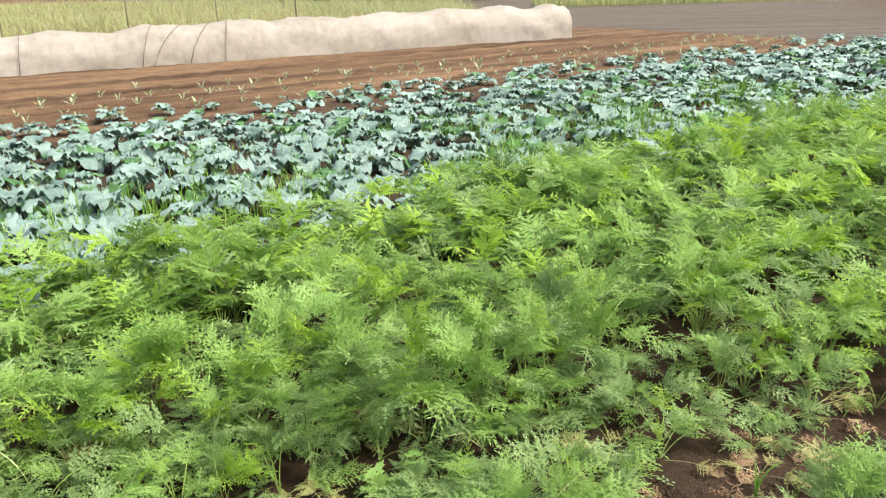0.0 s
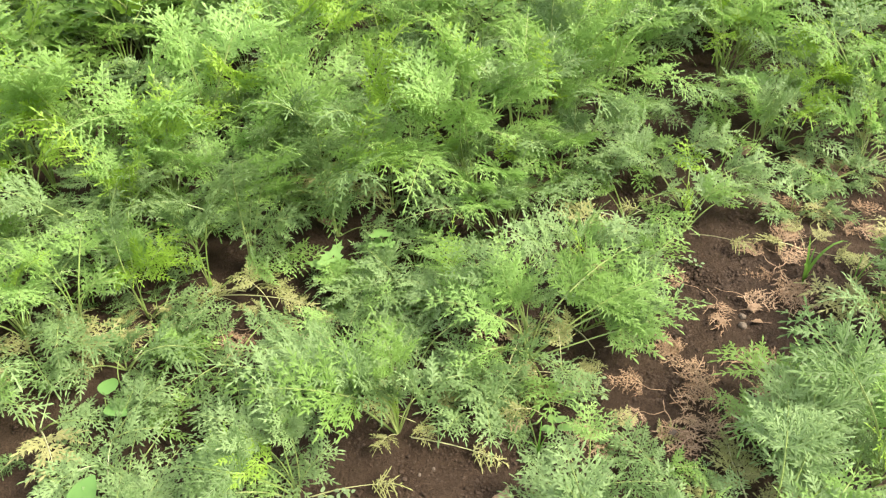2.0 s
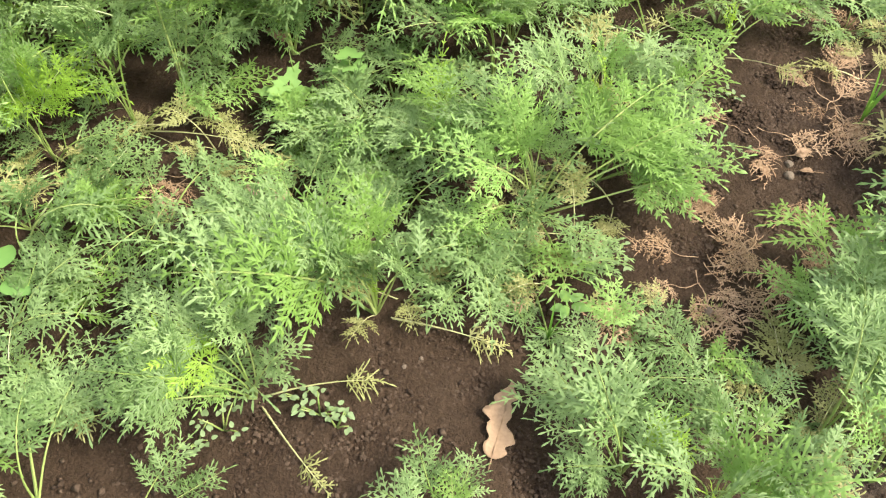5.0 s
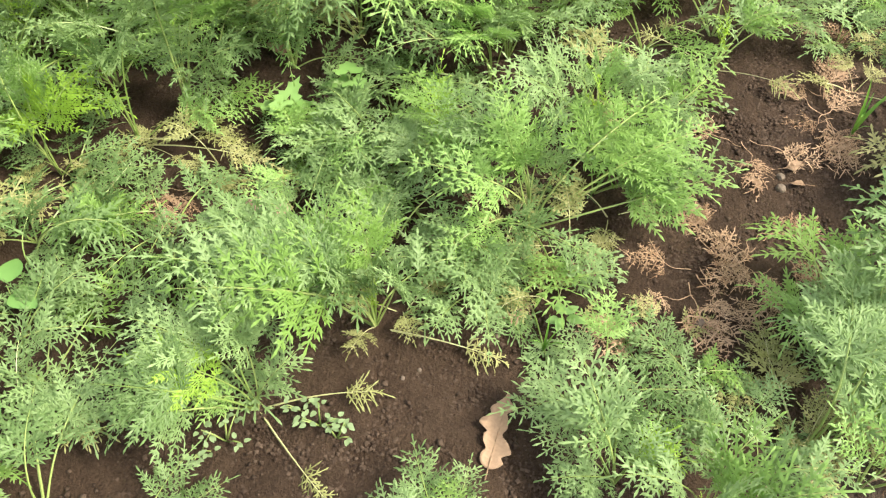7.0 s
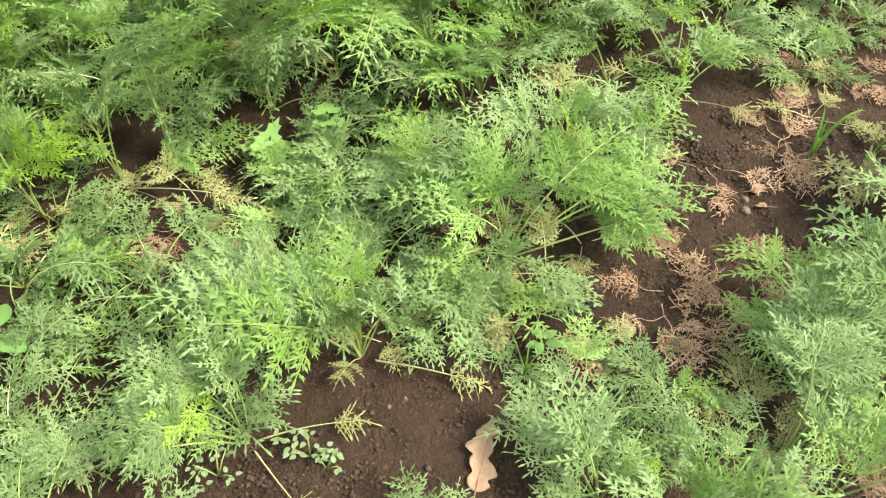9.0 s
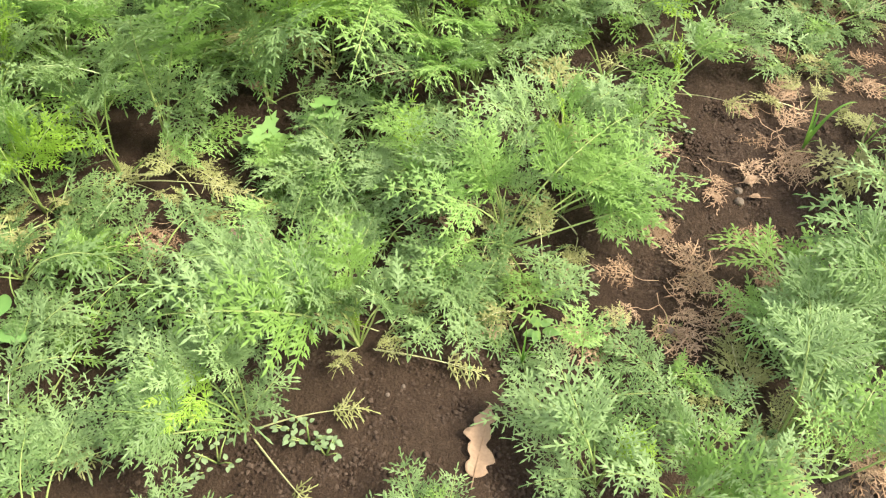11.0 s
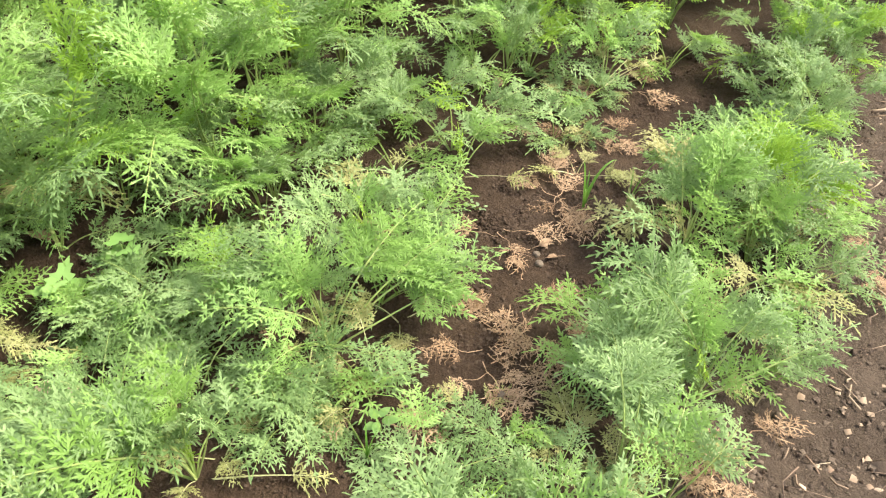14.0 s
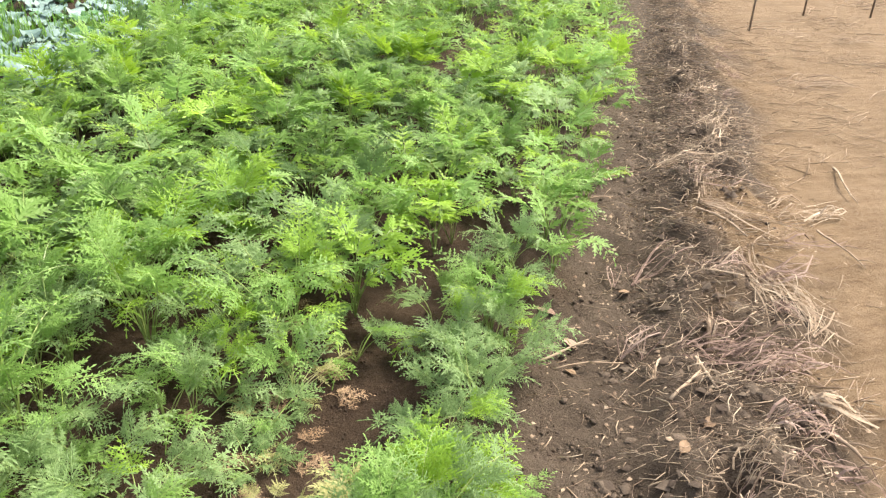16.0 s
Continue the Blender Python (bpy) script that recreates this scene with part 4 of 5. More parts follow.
# yellowed lower leaves lying about the plants
for x, y, n, ln in ((0.22, 1.78, 4, 0.13), (0.34, 1.79, 4, 0.12), (0.42, 1.86, 3, 0.13), (0.05, 1.64, 3, 0.12), (-0.30, 1.97, 4, 0.13), (-0.37, 2.03, 3, 0.13), (0.62, 1.50, 4, 0.12), (0.70, 1.40, 4, 0.13),
                    (-0.60, 1.86, 4, 0.13), (-0.48, 1.92, 3, 0.12), (0.47, 1.60, 3, 0.11), (0.99, 2.20, 4, 0.14), (1.12, 2.06, 3, 0.14), (0.30, 1.66, 3, 0.12), (1.02, 1.72, 3, 0.13), (0.86, 1.62, 3, 0.12)):
    carrot(x, y, tuft(n, ln, {"spreading": 0.5, "lying": 0.4, "arching": 0.1}, {"fading": 1.0}), "low withering carrot plant with yellowed lacy leaves")

for u, v, n, ln, stance in ((0.55, 1.5, 6, 0.2, LOW), (2.3, 0.72, 6, 0.3, BUSHY), (2.45, 0.75, 7, 0.3, BUSHY), (2.62, 0.70, 8, 0.32, TALL), (2.78, 0.80, 8, 0.32, TALL), (2.9, 0.66, 8, 0.32, BUSHY), (3.0, 0.72, 9, 0.33, TALL), (3.15, 0.76, 8, 0.32, TALL), (3.3, 0.68, 9, 0.34, TALL), (3.45, 0.73, 9, 0.34, TALL), (2.67, 1.3, 8, 0.32, TALL), (2.71, 1.48, 9, 0.34, TALL), (2.5, 1.45, 8, 0.33, TALL)):
    x, y = at_uv(u, v)
    carrot(x, y, tuft(n, ln, stance, {"mature": 0.62, "fresh": 0.26, "young": 0.12}))

# denser rows: nearest plants one by one, the rest of each row as one stand
stands = []
for v0 in ROWS_V:
    u = -0.5
    while u < 12.8:
        u += rng.uniform(0.07, 0.14)
        v = v0 + rng.normal(0, 0.07 if u < 1.9 else 0.11) + (0.29 if v0 < 1.0 and u > 2.9 and rng.random() < 0.3 else 0.0)
        if v0 == 0.70 and (u < 3.5 and u > 0.2):
            continue
        if v0 == 1.28 and 0.0 < u < 2.8:
            continue
        if v0 == 1.87 and 0.7 < u < 1.27:
            continue
        x, y = at_uv(u, v)
        tall = 0.42 + 0.04 * float(rough_noise(u, v, 1.3, 31)) + rng.normal(0, 0.04) + (0.02 if v0 > 1.6 else -0.04)
        n = int(rng.integers(8, 13))
        if v0 == 1.87 and u < 0.75:
            tall, n = 0.68 * tall, 8
        if (v0 < 2.0 and -0.25 < u < 3.0) or (v0 < 2.6 and -0.4 < u < 2.0):
            carrot(x, y, tuft(n - (2 if 1.2 < u < 2.3 and v0 < 2 else 1), tall, UPRIGHT if 1.2 < u < 2.3 and v0 < 2 else TALL, tone_mix(u, v)), "tall green feathery carrot plant in a dense row")
        else:
            for posture, seed, tone, az, ln in tuft((n - 1 if u < 4 else 8 if u < 7 else 6), tall * (1.02 if u < 5 else 1.08 if u < 8 else 1.15), CANOPY, tone_mix(u, v)):
                p, f, s = turned((MID_POOL if u < 2.7 else FAR_POOL if u < 6.5 else COARSE_POOL)[posture, seed], radians(az), ln / 0.4, x, y, float(ground_z(u, v)))
                slot = {"mature": 0, "fresh": 1, "young": 2, "fading": 3}[tone]
                stands.append((v0, (p, f, np.where(s == 1, 4, slot))))
# lower plants that close the canopy between the rows
LEANING = {"leaning": 0.4, "nodding": 0.3, "spreading": 0.2, "arching": 0.1}
for v0, first, low in ((1.62, 1.75, 0.3), (2.16, 0.1, 0.34), (2.3, -0.4, 0.3), (2.74, -0.4, 0.34), (3.27, -0.4, 0.36), (1.58, 3.0, 0.36), (1.0, 4.0, 0.32)):
    u = first
    while u < (2.9 if v0 == 1.62 else 5.5):
        u += rng.uniform(0.1, 0.19)
        v = v0 + rng.normal(0, 0.09)
        x, y = at_uv(u, v)
        leaves = tuft(int(rng.integers(6, 9)), low * rng.uniform(0.85, 1.15), LEANING, {"mature": 0.75, "fresh": 0.25})
        if u < 3.0 and v0 < 2.5:
            carrot(x, y, leaves, "leafy green carrot plant filling the space between rows")
        else:
            for posture, seed, tone, az, ln in leaves:
                p, f, s = turned((MID_POOL if u < 2.7 else FAR_POOL if u < 6.5 else COARSE_POOL)[posture, seed], radians(az), ln / 0.4, x, y, float(ground_z(u, v)))
                stands.append((min(ROWS_V, key=lambda w: abs(w - v0)), (p, f, np.where(s == 1, 4, {"mature": 0, "fresh": 1, "young": 2, "fading": 3}[tone]))))
for v0 in ROWS_V:
    ob = joined("carrot_stand", [pc for vv, pc in stands if vv == v0], [MATURE, FRESH, YOUNG, FADING, STEM])
    tagged(ob, "dense row of green feathery carrot tops", "carrots", "carrot rows", "stuff")


# ---- blue-green brassica plants ----
def brassica_leaf(seed, fine=True):
    r = random.Random(seed)
    nx, ny = (12, 9) if fine else (6, 5)
    b = Build()
    ph = [r.uniform(0, 6.28) for _ in range(4)]
    ln, wd = 0.22, 0.2
    pts = []
    droop = r.uniform(0.7, 1.5)
    for i in range(nx):
        s = i / (nx - 1)
        half = wd / 2 * (math.sin(math.pi * min(1, 0.1 + 0.84 * s) ** 0.85) ** 0.5) * (1 + 0.07 * math.sin(14 * s + ph[0]))
        for j in range(ny):
            t = 2 * j / (ny - 1) - 1
            x = 0.1 + ln * s * (1 - 0.12 * t * t)
            yy = half * t
            z = 0.10 + 0.75 * ln * s * 0.7 - droop * ln * s * s * 0.75
            z += 0.035 * t * t * (1 - s) - 0.02 * t * t * s + 0.026 * t * t * math.sin(18 * s + ph[1] + 2.5 * t) + 0.009 * math.sin(19 * s + 7 * t + ph[2]) + 0.004 * abs(math.sin(7 * s)) * abs(t)
            pts.append((x, yy, z))
    faces = [(i * ny + j, (i + 1) * ny + j, (i + 1) * ny + j + 1, i * ny + j + 1) for i in range(nx - 1) for j in range(ny - 1)]
    b.add(pts, faces, 0)
    mid = ny // 2
    rib = [Vector((0, 0, 0)), Vector((0.06, 0, 0.07))] + [Vector(pts[i * ny + mid]) + Vector((0, 0, 0.0015)) for i in range(0, nx, 2)]
    b.tube(rib, [0.006 * (1 - 0.8 * k / (len(rib) - 1)) for k in range(len(rib))], 3, 1)
    return b


BR_NEAR = [brassica_leaf(40 + k) for k in range(6)]
BR_FAR = [brassica_leaf(60 + k, False).arrays() for k in range(6)]
BR_MESH = [(b.mesh("brassica_leaf_blue", (BRASSICA, BRASSICA_RIB), True), b.mesh("brassica_leaf_plain", (BRASSICA_GREEN, BRASSICA_RIB), True)) for b in BR_NEAR]
far_brassica = []
for k, v0 in enumerate(np.arange(3.75, 9.7, 0.5)):
    u = -0.8 + 0.2 * (k % 2)
    while u < 16.6:
        u += rng.uniform(0.28, 0.42)
        v = v0 + rng.normal(0, 0.05)
        thin = v0 > 8.2
        if thin and rng.random() < 0.45:
            continue
        if v0 > 9.3 and rng.random() < 0.6:
            continue
        x, y = at_uv(u, v)
        z = float(ground_z(u, v))
        size = rng.uniform(0.56, 0.88) * (0.75 if thin else 1.0)
        n = int(rng.integers(9, 13))
        near = v0 < 7.4 and -2.0 < u < 6.5
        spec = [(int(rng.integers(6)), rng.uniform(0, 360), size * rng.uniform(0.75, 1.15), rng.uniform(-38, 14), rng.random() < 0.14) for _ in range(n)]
        if near:
            plant = new("brassica_plant")
            plant.location = (x, y, z)
            tagged(plant, "blue-green brassica plant with broad waxy wavy leaves", "brassica plant", "brassica plants in rows")
            for s, az, sc, lean, green in spec:
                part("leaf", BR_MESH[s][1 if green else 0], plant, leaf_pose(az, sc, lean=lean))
        else:
            for s, az, sc, lean, green in spec:
                p, f, sl = BR_FAR[s]
                m = np.array(leaf_pose(az, sc, lean=lean).to_3x3())
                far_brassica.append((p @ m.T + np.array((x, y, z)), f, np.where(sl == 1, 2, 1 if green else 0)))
tagged(joined("brassica_stand", far_brassica, [BRASSICA, BRASSICA_GREEN, BRASSICA_RIB]), "rows of blue-green brassica plants on brown soil", "brassicas", "brassica rows", "stuff")


# ---- blades of grass ----
def blades(count, area, height, width, seed, lean=0.35):
    """Curved grass blades; area(n) gives their u, v."""
    g = np.random.default_rng(seed)
    u, v = area(g, count)
    x, y = at_uv(u, v)
    z = ground_z(u, v)
    h = g.uniform(height[0], height[1], len(x))
    az, ln = g.uniform(0, 6.283, len(x)), g.uniform(0.05, lean, len(x))
    w = g.uniform(width[0], width[1], len(x))
    dx, dy = np.cos(az), np.sin(az)
    base = np.stack([x, y, z], 1)
    side = np.stack([-dy * w / 2, dx * w / 2, 0 * x], 1)
    mid = base + np.stack([dx * h * ln * 0.3, dy * h * ln * 0.3, h * 0.6], 1)
    tip = base + np.stack([dx * h * ln, dy * h * ln, h * (1 - 0.2 * ln)], 1)
    p = np.stack([base - side, base + side, mid + 0.8 * side, mid - 0.8 * side, tip], 1).reshape(-1, 3)
    k = np.arange(len(x))[:, None] * 5
    f = np.concatenate([k + np.array([[0, 1, 2]]), k + np.array([[0, 2, 3]]), k + np.array([[3, 2, 4]])])
    return p, f, np.zeros(len(f), int)


def among_brassicas(g, n):
    u, v = g.uniform(-0.5, 9, n), 3.25 + 3.2 * g.random(n) ** 2.2
    keep = (rough_noise(u, v, 2.6, 41) > g.uniform(-0.3, 0.9, n)) & (v > 3.3 + 0.25 * step(4, 6, u))
    return u[keep], v[keep]


tagged(joined("weed_grass", [blades(44000, among_brassicas, (0.1, 0.28), (0.004, 0.008), 3, 0.6)], [GRASS]), "bright green grass weeds between the brassica plants", "grass", kind="stuff")


def meadow(g, n):
    x, y = g.uniform(-34, 6, n), 12 + 46 * g.random(n) ** 1.6
    keep = (y > 19.2 + 0.62 * (x - 0.6)) & (x < 1.4 - 0.13 * (y - 19))
    x, y = x[keep], y[keep]
    return CU * x + SU * y, -SU * x + CU * y


tagged(joined("meadow_grass", [blades(60000, meadow, (0.15, 0.7), (0.008, 0.02), 4, 2.2)], [MEADOW]), "tall pale yellow-green meadow grass beyond the tunnel", "grass", kind="stuff")


def far_strip(g, n):
    x = g.uniform(2, 16, n)
    y = 37 + 0.12 * (x - 5) + g.uniform(0, 5, n)
    return CU * x + SU * y, -SU * x + CU * y


tagged(joined("dry_grass_strip", [blades(7000, far_strip, (0.25, 0.6), (0.02, 0.05), 5, 0.5)], [MEADOW]), "strip of dry pale grass beyond the fallow land", "grass", kind="stuff")


# ---- net tunnel ----
def net_tunnel():
    a, bb = Vector((-16.5, 7.9, 0)), Vector((2.0, 19.4, 0))
    d = (bb - a).normalized()
    across = Vector((-d.y, d.x, 0))
    total = (bb - a).length
    tunnel = new("net_tunnel")
    tagged(tunnel, "long low white insect-net tunnel over hoops", "net tunnel")
    ns, na = 420, 21
    pts, faces = [], []
    g = random.Random(5)
    for i in range(ns):
        s = total * i / (ns - 1)
        sag = 0.5 + 0.5 * math.cos(2 * math.pi * s / 1.55)
        h = 0.68 + 0.055 * sag + 0.07 * float(rough_noise(s, 0, 0.35, 3)) + 0.035 * float(rough_noise(s, 0, 2.2, 4)) + 0.014 * float(rough_noise(s, 0, 6.0, 14))
        for j in range(na):
            th = math.pi * j / (na - 1)
            w = 0.47 + 0.02 * float(rough_noise(s, j, 1.7, 9))
            wr = 1 + 0.03 * float(rough_noise(s * 1.0, j * 0.35, 3.1, 6)) + 0.022 * float(rough_noise(s * 1.0, j * 0.5, 7.5, 16))
            c, sn = math.cos(th), math.sin(th)
            off = -w * (abs(c) ** 0.75) * (1 if c > 0 else -1) * wr
            p = a + d * s + across * (off + 0.47)
            pts.append((p.x, p.y, h * sn ** 0.72 * wr - 0.01))
    for i in range(ns - 1):
        for j in range(na - 1):
            k = i * na + j
            faces.append((k, k + na, k + na + 1, k + 1))
    b = Build()
    b.add(pts, faces)
    for i, order in ((0, 1), (ns - 1, -1)):
        b.add([pts[i * na + j] for j in range(na)], [tuple(range(na))[::order]])
    part("net", b.mesh("tunnel_net", [NET], True), tunnel)
    # dark bands tied over the net
    for s, slant in ((10.1, 0.15), (12.1, 0.35), (12.3, 0.8), (12.95, 0.62), (13.6, 0.2)):
        bb2 = Build()
        line = []
        for j in range(8):
            th = math.pi * 0.52 * j / 7
            off = -0.5 * abs(math.cos(th)) ** 0.75 + 0.47
            p = a + d * (s + slant * j / 7) + across * off
            line.append((p.x, p.y, 0.73 * math.sin(th) ** 0.72 + 0.01))
        bb2.tube(line, [0.006] * 8, 5)
        part("band", bb2.mesh("tunnel_band", [WOOD], True), tunnel, label="thin dark band over the net")
    return tunnel


net_tunnel()


def stake(x, y, h, r, lean=0.0):
    b = Build()
    b.tube([(0, 0, -0.05), (lean * 0.5 * h, 0, h * 0.5), (lean * h, 0.01, h)], [r, r * 0.95, r * 0.85], 6)
    ob = new("stake", b.mesh("stake", [WOOD], True))
    ob.location = (x, y, float(ground_z(CU * x + SU * y, -SU * x + CU * y)))
    return tagged(ob, "thin dark weathered wooden stake standing in the ground", "stake", "stakes")


for x, y, h, r in ((-5.1, 21.5, 1.9, 0.018), (-9.5, 21, 1.7, 0.016), (-10.8, 17.5, 1.5, 0.012), (-7.6, 22.5, 1.6, 0.014)):
    stake(x, y, h, r)
for x, y in ((7.37, 4.87), (8.52, 4.97), (9.2, 4.59)):
    stake(x, y, 0.9, 0.011)


# ---- bushes far off ----
def bush(x, y, size, seed):
    g = random.Random(seed)
    b = Build()
    for k in range(7):
        az = g.uniform(0, 6.28)
        b.tube([(0, 0, 0), (0.3 * size * math.cos(az), 0.3 * size * math.sin(az), 0.5 * size), (0.55 * size * math.cos(az), 0.55 * size * math.sin(az), 0.85 * size)], [0.03 * size, 0.02 * size, 0.008 * size], 4, 1)
    for k in range(900):
        az, el, rr = g.uniform(0, 6.28), g.uniform(0.05, 1.5), size * g.uniform(0.45, 1.0) * (0.8 + 0.25 * math.sin(3 * k))
        c = Vector((rr * math.cos(az) * math.cos(el), rr * math.sin(az) * math.cos(el), 0.15 * size + rr * math.sin(el) * 0.9))
        d = Vector((g.uniform(-1, 1), g.uniform(-1, 1), g.uniform(-0.6, 0.6))).normalized() * (0.09 * size)
        e = d.orthogonal().normalized() * (0.04 * size)
        b.add([c, c + d * 0.5 + e, c + d, c + d * 0.5 - e], [(0, 1, 2, 3)])
    ob = new("bush", b.mesh("bush", [BUSH, WOOD]))
    ob.location = (x, y, float(ground_z(CU * x + SU * y, -SU * x + CU * y)))
    return tagged(ob, "dark green leafy bush at the far edge", "bush", "bushes")


for k, (x, y, s) in enumerate(((-9.5, 47, 1.5), (-7.2, 48, 1.9), (-4.8, 47.5, 1.6), (-2.6, 48.5, 1.7), (-0.5, 49, 1.4), (2.5, 50, 1.5), (-13, 50, 1.8))):
    bush(x, y, s, k)


# ---- straw, crumbs of soil, clods ----
def sticks(count, area, length, radius, seed, rise=0.012, bow=0.32):
    """Bent bits of straw lying about; area gives u, v and heading."""
    g = np.random.default_rng(seed)
    u, v, az = area(g, count)
    x, y = at_uv(u, v)
    z = ground_z(u, v) + 0.003 + rise * g.random(len(x)) ** 1.5
    ln, r = g.uniform(length[0], length[1], len(x)), g.uniform(radius[0], radius[1], len(x))
    tilt = g.normal(0, 0.16, len(x))
    d = np.stack([np.cos(az) * np.cos(tilt), np.sin(az) * np.cos(tilt), np.sin(tilt)], 1)
    side = np.stack([-np.sin(az), np.cos(az), 0 * az], 1)
    up = np.cross(d, side)
    c = np.stack([x, y, z], 1)
    bend = g.normal(0, bow, len(x))[:, None] * ln[:, None]
    rows = []
    for s in (-0.5, 0.0, 0.5):
        mid = c + d * (ln * s)[:, None] + side * bend * (0.25 - s * s) * 4 * 0.5
        for k in range(3):
            a = 2 * math.pi * k / 3
            rows.append(mid + (side * math.cos(a) + up * math.sin(a)) * r[:, None])
    p = np.stack(rows, 1).reshape(-1, 3)
    k = np.arange(len(x))[:, None] * 9
    tris = []
    for seg in (0, 3):
        for j in range(3):
            a0, a1 = seg + j, seg + (j + 1) % 3
            tris += [(a0, a1, a1 + 3), (a0, a1 + 3, a0 + 3)]
    tris += [(2, 1, 0), (6, 7, 8)]
    f = np.concatenate([k + np.array([t]) for t in tris])
    return p, f, np.zeros(len(f), int)


def ridge_area(g, n):
    u = g.uniform(0.6, 11, n) ** 1.0
    v = -0.03 + g.normal(0, 0.19, n)
    az = ROW + g.normal(-0.9, 0.7, n)
    return u, v, az


def dry_area(g, n):
    u, v = g.uniform(0.8, 13, n), g.uniform(-4.5, -0.2, n)
    keep = (rough_noise(u, v, 1.3, 51) + 0.6 * step(-0.9, -0.3, v)) + 0.25 * rough_noise(u, v, 4, 52) > 0.02
    az = ROW - 1.1 + g.normal(0, 0.55, n)
    return u[keep], v[keep], az[keep]


def path_area(g, n):
    u, v = g.uniform(0.8, 9, n), g.uniform(0.1, 0.55, n)
    return u, v, g.uniform(0, 6.283, n)


tagged(joined("straw_litter", [sticks(2200, ridge_area, (0.02, 0.11), (0.0006, 0.002), 61, 0.045), sticks(3600, ridge_area, (0.02, 0.09), (0.0003, 0.0009), 62, 0.045)], [STRAW]),
       "ridge of broken grey-brown straw along the bed", "straw", kind="stuff")
tagged(joined("pale_straw", [sticks(1900, ridge_area, (0.015, 0.1), (0.0009, 0.0028), 66, 0.055), sticks(2600, ridge_area, (0.03, 0.12), (0.0005, 0.0012), 67, 0.055)], [STRAW_PALE]),
       "pale bleached straw scattered on the ridge", "straw", kind="stuff")
tagged(joined("dry_straw", [sticks(5200, dry_area, (0.04, 0.28), (0.0008, 0.0028), 63, 0.008, 0.09), sticks(5000, dry_area, (0.02, 0.1), (0.0006, 0.002), 65, 0.006)], [STRAW_PALE]), "pale flattened straw on dry tan soil", "straw", kind="stuff")
tagged(joined("straw_bits", [sticks(420, path_area, (0.012, 0.07), (0.0008, 0.0024), 64, 0.006)], [STRAW_PALE]), "bits of straw on the trodden path", "straw", kind="stuff")


def crumbs(count, us, vs, size, seed, power=3.0, low=False):
    """Jittered lumps, small ones the commonest; low ones are sunk and have no underside."""
    g = np.random.default_rng(seed)
    u, v = g.uniform(us[0], us[1], count), g.uniform(vs[0], vs[1], count)
    keep = rough_noise(u, v, 5, 71) > g.uniform(-1.2, 0.6, count)
    u, v = u[keep], v[keep]
    n = len(u)
    x, y = at_uv(u, v)
    r = size[0] + (size[1] - size[0]) * g.random(n) ** power
    base = np.array([(1, 0, 0), (0, 1, 0), (-1, 0, 0), (0, -1, 0), (0, 0, 0.8), (0, 0, -0.8)])
    p = base[None] * g.uniform(0.6, 1.25, (n, 6, 1)) + g.normal(0, 0.16, (n, 6, 3))
    az = g.uniform(0, 6.283, n)
    c, s = np.cos(az)[:, None], np.sin(az)[:, None]
    p = np.stack([c * p[:, :, 0] - s * p[:, :, 1], s * p[:, :, 0] + c * p[:, :, 1], p[:, :, 2]], 2) * r[:, None, None]
    p = p + np.stack([x, y, ground_z(u, v) + (0.0 if low else 0.35) * r], 1)[:, None, :]
    faces = np.array([(0, 1, 4), (1, 2, 4), (2, 3, 4), (3, 0, 4), (1, 0, 5), (2, 1, 5), (3, 2, 5), (0, 3, 5)])
    if low:
        faces = faces[:4]
    f = (np.arange(n)[:, None, None] * 6 + faces[None]).reshape(-1, 3)
    return p.reshape(-1, 3), f, np.zeros(len(f), int)


tagged(joined("soil_crumbs", [crumbs(34000, (0.55, 2.8), (0.5, 2.0), (0.0015, 0.0048), 72, 1.6, True), crumbs(30000, (0.75, 2.3), (0.8, 1.45), (0.0018, 0.0045), 78, 1.4, True), crumbs(5000, (0.4, 3.2), (0.45, 2.1), (0.003, 0.007), 76, 2.0), crumbs(900, (0.4, 4.5), (0.2, 2.1), (0.004, 0.010), 73, 3)], [CRUMB]),
       "loose crumbs of dark soil on the bed", "soil", kind="stuff")
tagged(joined("path_clods", [crumbs(22000, (0.8, 5), (-0.1, 0.6), (0.002, 0.007), 74, 2, True), crumbs(900, (0.8, 9), (-0.35, 0.6), (0.005, 0.017), 75, 3), crumbs(3200, (0.8, 8), (-0.2, 0.34), (0.007, 0.026), 79, 2.4, True)], [CLOD]),
       "small clods of soil on the trodden path", "soil", kind="stuff")

tagged(joined("straw_chips", [crumbs(2600, (0.8, 6), (-0.5, 0.55), (0.003, 0.011), 77, 2.5, True)], [STRAW_PALE]),
       "pale chips of straw and dead leaf on the path", "straw", kind="stuff")


def rest(x, y, lift=0.0):
    return float(ground_z(CU * x + SU * y, -SU * x + CU * y)) + lift


def pebble(x, y, r, seed):
    g = random.Random(seed)
    bm = bmesh.new()
    bmesh.ops.create_icosphere(bm, subdivisions=2, radius=r)
    for w in bm.verts:
        w.co *= 1 + 0.25 * noise.noise(w.co * (1.2 / r) + Vector((seed, 0, 0)))
        w.co.z *= 0.7
    me = bpy.data.meshes.new("pebble")
    bm.to_mesh(me)
    bm.free()
    me.materials.append(STONE)
    ob = new("pebble", me)
    ob.matrix_basis = pose(x, y, rest(x, y, 0.4 * r), 0, 0, g.uniform(0, 360))
    return tagged(ob, "small rounded brown pebble on the soil", "pebble", "pebbles on the soil")


